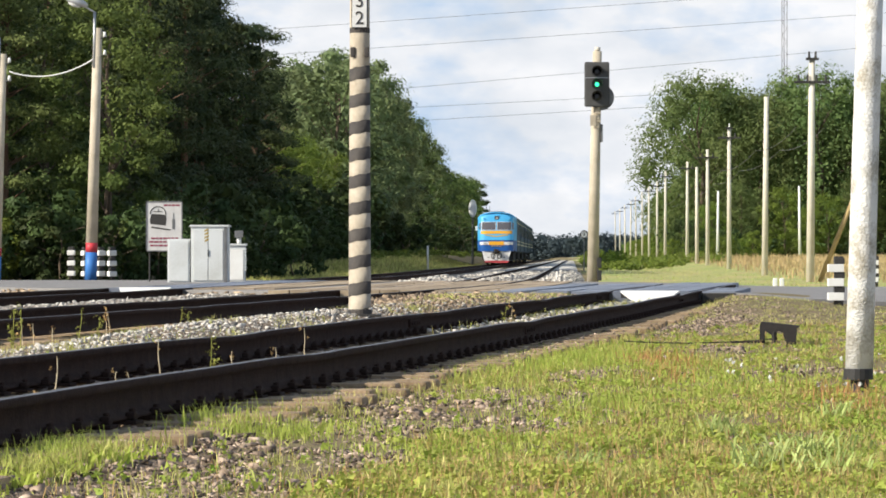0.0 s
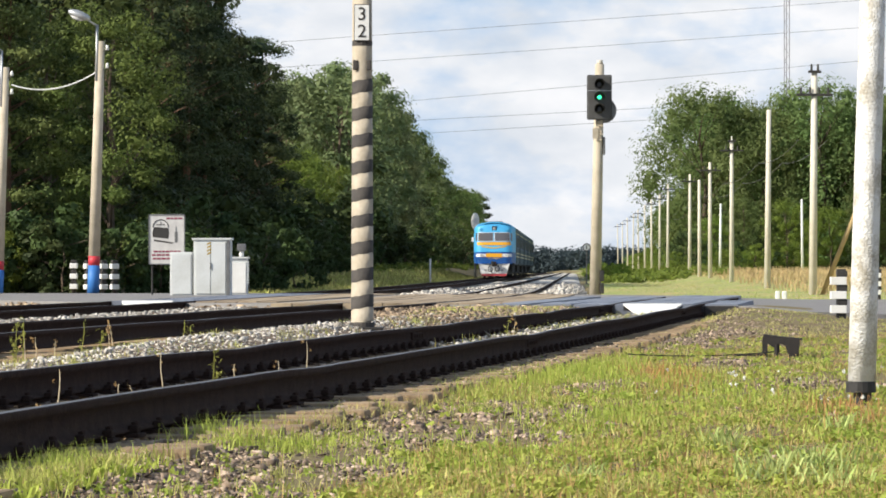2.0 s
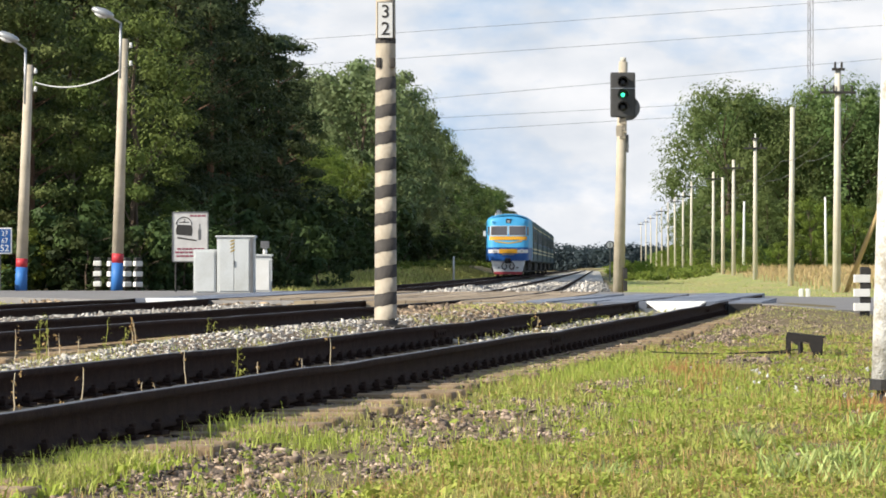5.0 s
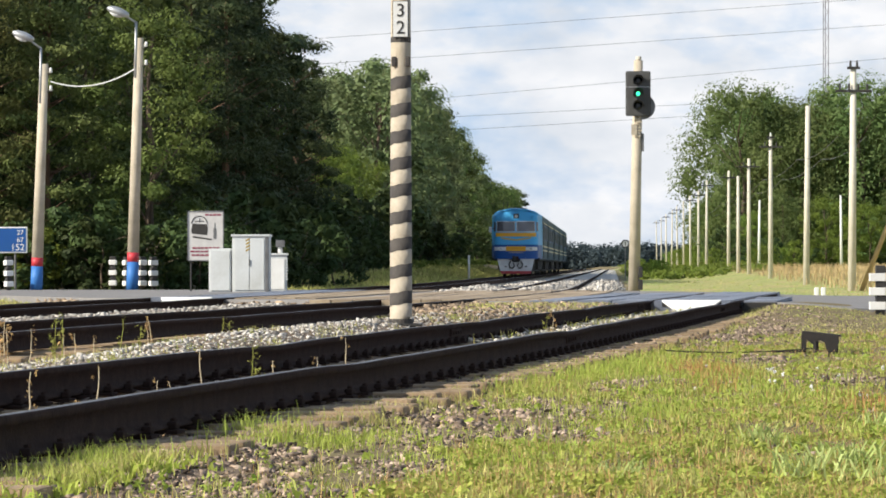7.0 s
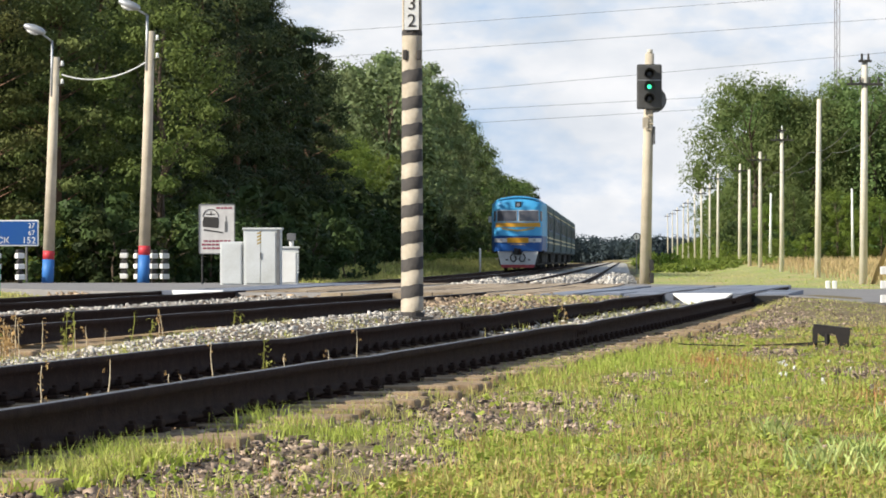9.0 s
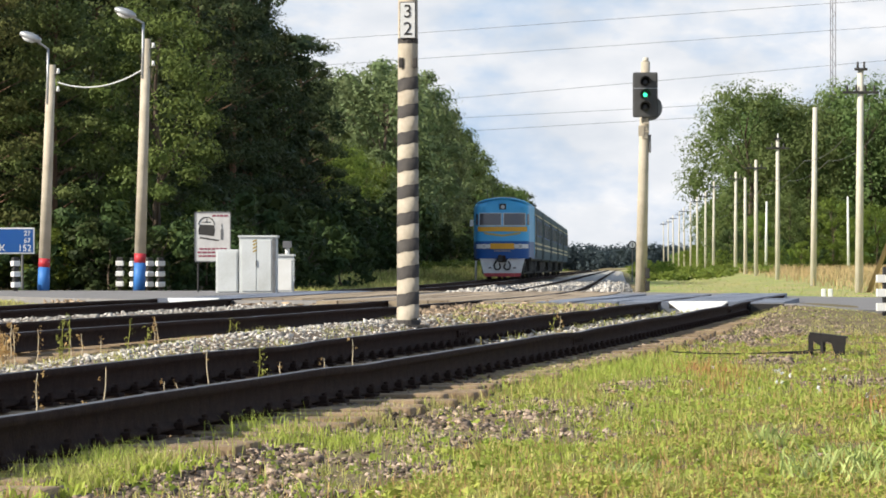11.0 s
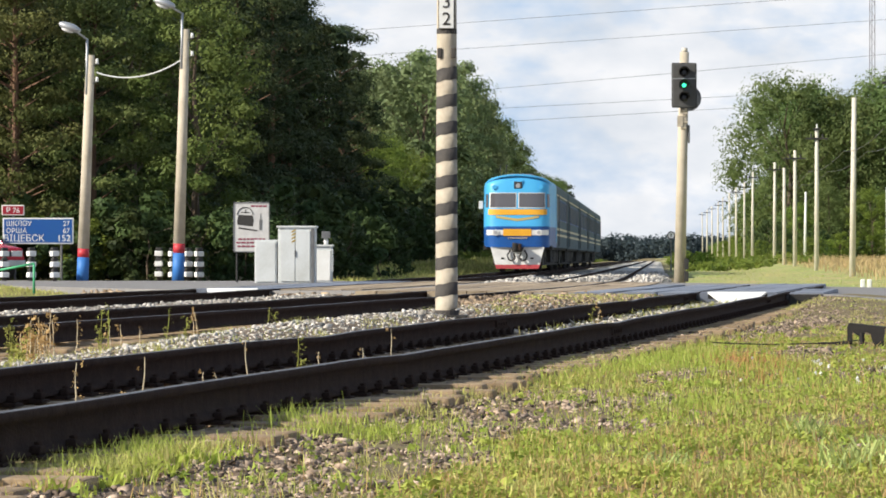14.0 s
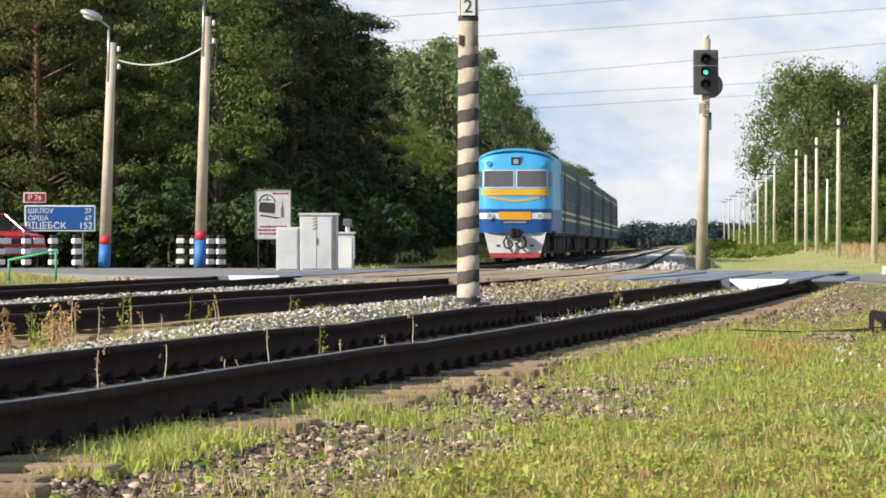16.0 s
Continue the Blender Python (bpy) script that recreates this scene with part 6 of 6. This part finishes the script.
for cx, cy, nn in ((1.75, 31.0, 260), (2.39, 22.8, 220), (1.6, 27.5, 120)):
    bx, by = rng.normal(cx, 0.16, nn), rng.normal(cy, 0.9, nn)
    blades("red_stalks", bx, by, verge_z(bx, by), rng.uniform(0.05, 0.15, nn), rng.uniform(0.003, 0.006, nn), rng.uniform(0.05, 0.5, nn), RED_STALK, "reddish dry stalks among the grass")
# yellowed grass on the bank before the crossing
n = 2600
by = 59 + 7.5 * rng.random(n)
off = rng.uniform(-3.4, -1.3, n)
k = lump(off * 3, by * 0.8, 2.0) > -0.2
by, off = by[k], off[k]
blades("bank_tufts", track_1(by) + off, by, bed_z(off, by) - 0.01, rng.uniform(0.03, 0.10, len(by)), rng.uniform(0.008, 0.016, len(by)), rng.uniform(0.1, 0.8, len(by)), GRASS, "yellowed grass on the bank before the crossing")
# thin tufts among the sleeper ends
tn = rng.integers(12, 50, 90)
ty = 18.0 + 44.0 * rng.random(90) ** 1.2
tx = track_1(ty) + rng.uniform(0.95, 1.40, 90)
bx = np.repeat(tx, tn) + rng.normal(0, 0.06, tn.sum())
by = np.repeat(ty, tn) + rng.normal(0, 0.22, tn.sum())
blades("sleeper_grass", bx, by, verge_z(bx, by) - 0.005, rng.uniform(0.03, 0.10, len(bx)), rng.uniform(0.004, 0.009, len(bx)), rng.uniform(0.1, 0.8, len(bx)), GRASS, "thin grass growing between the sleeper ends")
# leafy patch at the siding's foot
n = 2200
by = 13.6 + 2.8 * rng.random(n)
bx = track_1(by) + 1.0 + 0.5 * rng.random(n) ** 1.3
k = lump(bx * 3, by * 1.5, 3.0) > -0.15
bx, by = bx[k], by[k]
blades("leafy_grass", bx, by, verge_z(bx, by) - 0.01, rng.uniform(0.03, 0.10, len(bx)), rng.uniform(0.007, 0.014, len(bx)), rng.uniform(0.3, 1.1, len(bx)), mat("leafy_blades", (0.32, 0.42, 0.06), (0.46, 0.48, 0.11), 2.0, 0.5, 0, 0, 9, vary=0.3, through_light=0.4), "bright leafy grass at the siding's foot")
# arching clumps of broad grass
for cx, cy, hh, nn in ((1.33, 18.4, 0.15, 60), (1.25, 15.3, 0.16, 45), (1.42, 15.8, 0.16, 50), (1.62, 16.2, 0.15, 45), (1.50, 14.9, 0.15, 45), (0.55, 15.6, 0.11, 50), (2.1, 20.5, 0.13, 50)):
    bx, by = cx + rng.normal(0, 0.06, nn), cy + rng.normal(0, 0.10, nn)
    blades("grass_clump", bx, by, verge_z(bx, by), hh * rng.uniform(0.6, 1.3, nn), rng.uniform(0.007, 0.012, nn), rng.uniform(0.5, 1.3, nn), mat("broad_grass", (0.40, 0.52, 0.15), (0.55, 0.60, 0.24), 3, 0.5, 0, 0, 20, vary=0.25, through_light=0.35, by_object=0.0), "arching clump of broad pale grass")
# stalks and weeds on the tracks
STALK = mat("pale_stalks", (0.62, 0.54, 0.38), (0.48, 0.38, 0.24), 3, 0.8, 0, 0, 20, vary=0.2)
WEED = mat("weed_leaves", (0.26, 0.32, 0.06), (0.36, 0.30, 0.10), 3, 0.7, 0, 0, 20, vary=0.3, through_light=0.25)


def weed(x, y, z, h, bushy, green, seed):
    r = random.Random(seed)
    t = thing("weed", pose(x, y, z), "green weed growing between the tracks" if green else "dry pale weed stalk between the rails", "weed", "weeds on the tracks")
    for s in range(1 + int(bushy * 3)):
        bm = bmesh.new()
        p = Vector((r.uniform(-0.05, 0.05) * bushy, r.uniform(-0.05, 0.05) * bushy, 0))
        lean = Vector((r.uniform(-0.12, 0.12), r.uniform(-0.1, 0.1), 1))
        hh = h * (1 if s == 0 else r.uniform(0.45, 0.9))
        nodes = []
        ring = None
        for i in range(8):
            rad = 0.0065 - 0.0006 * i
            nxt = [bm.verts.new(p + Vector((rad * math.cos(k * 1.2566), rad * math.sin(k * 1.2566), 0))) for k in range(5)]
            if ring:
                for k in range(5):
                    bm.faces.new((ring[k], ring[(k + 1) % 5], nxt[(k + 1) % 5], nxt[k]))
            ring = nxt
            nodes.append(p.copy())
            p = p + lean * hh / 7 + Vector((r.uniform(-0.008, 0.008), r.uniform(-0.008, 0.008), 0))
        bm.faces.new(ring)
        part("stalk", bm, WEED if green else STALK, t)
        cl = [(*(n + Vector((r.uniform(-0.03, 0.03), r.uniform(-0.03, 0.03), 0))), 0.015 + 0.03 * bushy) for n in nodes[3:]]
        if bushy < 0.12:
            cl = cl[-2:]
        part_mesh("leaves", leaf_mesh("leaves", cl, int(4 + 14 * bushy), 0.006 + 0.005 * bushy, 1.3), WEED if green else GRASS_DRY, t)
    return t


for i, (y, o, h, bushy, green) in enumerate(((17.45, 0.45, 0.35, 0.15, 0), (18.72, 0.45, 0.34, 0, 0), (21.21, 0.45, 0.37, 0.1, 0), (22.7, 0.45, 0.36, 0.45, 1), (23.28, 0.45, 0.26, 0, 0), (24.6, 0.45, 0.25, 0, 0), (25.88, 0.45, 0.35, 0, 0), (20.18, 0.45, 0.23, 0, 0), (20.52, 0.45, 0.21, 0, 0), (18.42, 0.45, 0.19, 0.1, 0), (38.08, 0.45, 0.35, 0.4, 0), (37.56, 0.45, 0.33, 0.3, 1), (50, 0.25, 0.15, 0.8, 1), (53, 0.25, 0.15, 0.8, 1), (57, 0.25, 0.15, 0.8, 1), (61, 0.25, 0.15, 0.8, 1))):
    weed(float(track_1(y)) + o, y, -0.23, h, bushy, green, i)
for i, (y, h, bushy, green) in enumerate(((29.52, 0.37, 0.7, 0), (29.95, 0.39, 0.6, 0), (30.56, 0.34, 0.3, 0), (31.43, 0.39, 0.5, 1), (31.68, 0.43, 0.3, 1), (31.88, 0.27, 0.3, 0), (32.17, 0.27, 0.2, 0), (32.89, 0.22, 0.2, 0), (33.93, 0.37, 0.2, 1), (34.59, 0.29, 0.5, 1), (35.21, 0.35, 0.35, 0), (38.52, 0.3, 0.4, 1), (38.76, 0.28, 0.3, 1), (40.47, 0.17, 0.3, 1), (29.77, 0.3, 0.6, 0))):
    weed(float(track_1(y)) - 2.9, y, -0.23, h, bushy, green, 50 + i)
for i in range(9):
    y = 27.2 + 0.33 * i
    weed(float(track_1(y)) - random.uniform(2.4, 3.4), y, -0.23, random.uniform(0.2, 0.38), 0.9, i % 4 == 3, 90 + i)
# tufts on the bank between the tracks
tn = rng.integers(10, 60, 150)
ty = 19 + 40 * rng.random(150) ** 1.7
tx = track_1(ty) - rng.uniform(1.1, 2.9, 150)
bx = np.repeat(tx, tn) + rng.normal(0, 0.08, tn.sum())
by = np.repeat(ty, tn) + rng.normal(0, 0.2, tn.sum())
blades("bank_grass", bx, by, bed_z(bx - track_1(by), by) - 0.01, rng.uniform(0.03, 0.10, len(bx)), rng.uniform(0.003, 0.007, len(bx)), rng.uniform(0.1, 0.7, len(bx)), GRASS, "thin grass growing in the ballast bank")
n = 2600
by = 24 + 10 * rng.random(n) ** 1.4
off = rng.uniform(-2.9, -1.1, n)
k = lump(off * 3, by * 0.9, 2.4) > 0.0
by, off = by[k], off[k]
blades("bank_grass", track_1(by) + off, by, bed_z(off, by) - 0.01, rng.uniform(0.03, 0.10, len(by)), rng.uniform(0.003, 0.007, len(by)), rng.uniform(0.1, 0.8, len(by)), GRASS, "patchy dry grass at the foot of the ballast bank")
# clover flowers
fx, fy = rng.normal(2.6, 0.6, 36), rng.normal(27.5, 2.6, 36)
cl = np.stack([fx, fy, ground_z(fx, fy) + rng.uniform(0.03, 0.06, 36), np.full(36, 0.012)], 1)
tagged(part_mesh("clover_flowers", leaf_mesh("clover_flowers", cl, 7, 0.011), WHITE, None, "small white clover flowers in the grass"), category="flowers", kind="stuff")
# field and verges beyond the road
n = 85000
yy = 98 + 190 * rng.random(n) ** 1.4
xx = track_2(yy) + 3 + rng.random(n) ** 0.8 * 40
blades("field_grass", xx, yy, ground_z(xx, yy) - 0.05, rng.uniform(0.04, 0.12, n), rng.uniform(0.02, 0.05, n), rng.uniform(0.2, 1.1, n), mat("field_blades", (0.38, 0.54, 0.13), (0.64, 0.58, 0.25), 0.30, 0.6, 0, 0, 2, vary=0.3, through_light=0.5, by_object=0.0), "green grass of the field beyond the road")
n = 26000
yy = 128 + 170 * rng.random(n)
xx = track_2(yy) + 10 + rng.random(n) ** 0.8 * 26
blades("dry_field_grass", xx, yy, ground_z(xx, yy) - 0.05, rng.uniform(0.12, 0.65, n) * smooth01((xx - track_2(yy)) / 14), rng.uniform(0.02, 0.05, n), rng.uniform(0.1, 0.7, n), mat("orange_grass", (0.56, 0.44, 0.24), (0.46, 0.32, 0.16), 0.3, 0.75, 0, 0, 4, vary=0.3, through_light=0.3, by_object=0.0), "tall dry orange-brown grass at the field's edge")
n = 7000
xx = rng.uniform(-16, -8.2, n)
yy = np.interp(xx, (-20, -14, -8.6), (98, 94, 79.5)) - 9 * rng.random(n) ** 1.3 - 0.3
blades("roadside_grass", xx, yy, ground_z(xx, yy) - 0.02, rng.uniform(0.04, 0.13, n), rng.uniform(0.008, 0.018, n), rng.uniform(0.1, 0.8, n), GRASS, "rough grass beside the road")
n = 18000
yy = 112 + 250 * rng.random(n) ** 1.2
xx = track_3(yy) - 2.3 - rng.random(n) * np.where(yy < 150, 2.4, 5)
blades("verge_grass", xx, yy, ground_z(xx, yy) - 0.05, rng.uniform(0.12, 0.4, n), rng.uniform(0.03, 0.07, n), rng.uniform(0.1, 0.6, n), GRASS, "grass between the track and the wood")


def motions():
    for i, c in enumerate(cars):
        rows = []
        for s in range(0, 17):
            front = 302.0 - 9.2 * s - 0.055 * s * s + i * CAR_PITCH
            ya, yb = front + 3.9, front + 21.3
            a = Vector((float(track_3(ya)), ya, 0))
            b = Vector((float(track_3(yb)), yb, 0))
            d = (a - b).normalized()
            p = a + d * 3.9
            rows.append((s, pose(p.x, p.y, 0, 0, 0, math.degrees(math.atan2(-d.x, d.y)))))
        walk(c, rows)


motions()
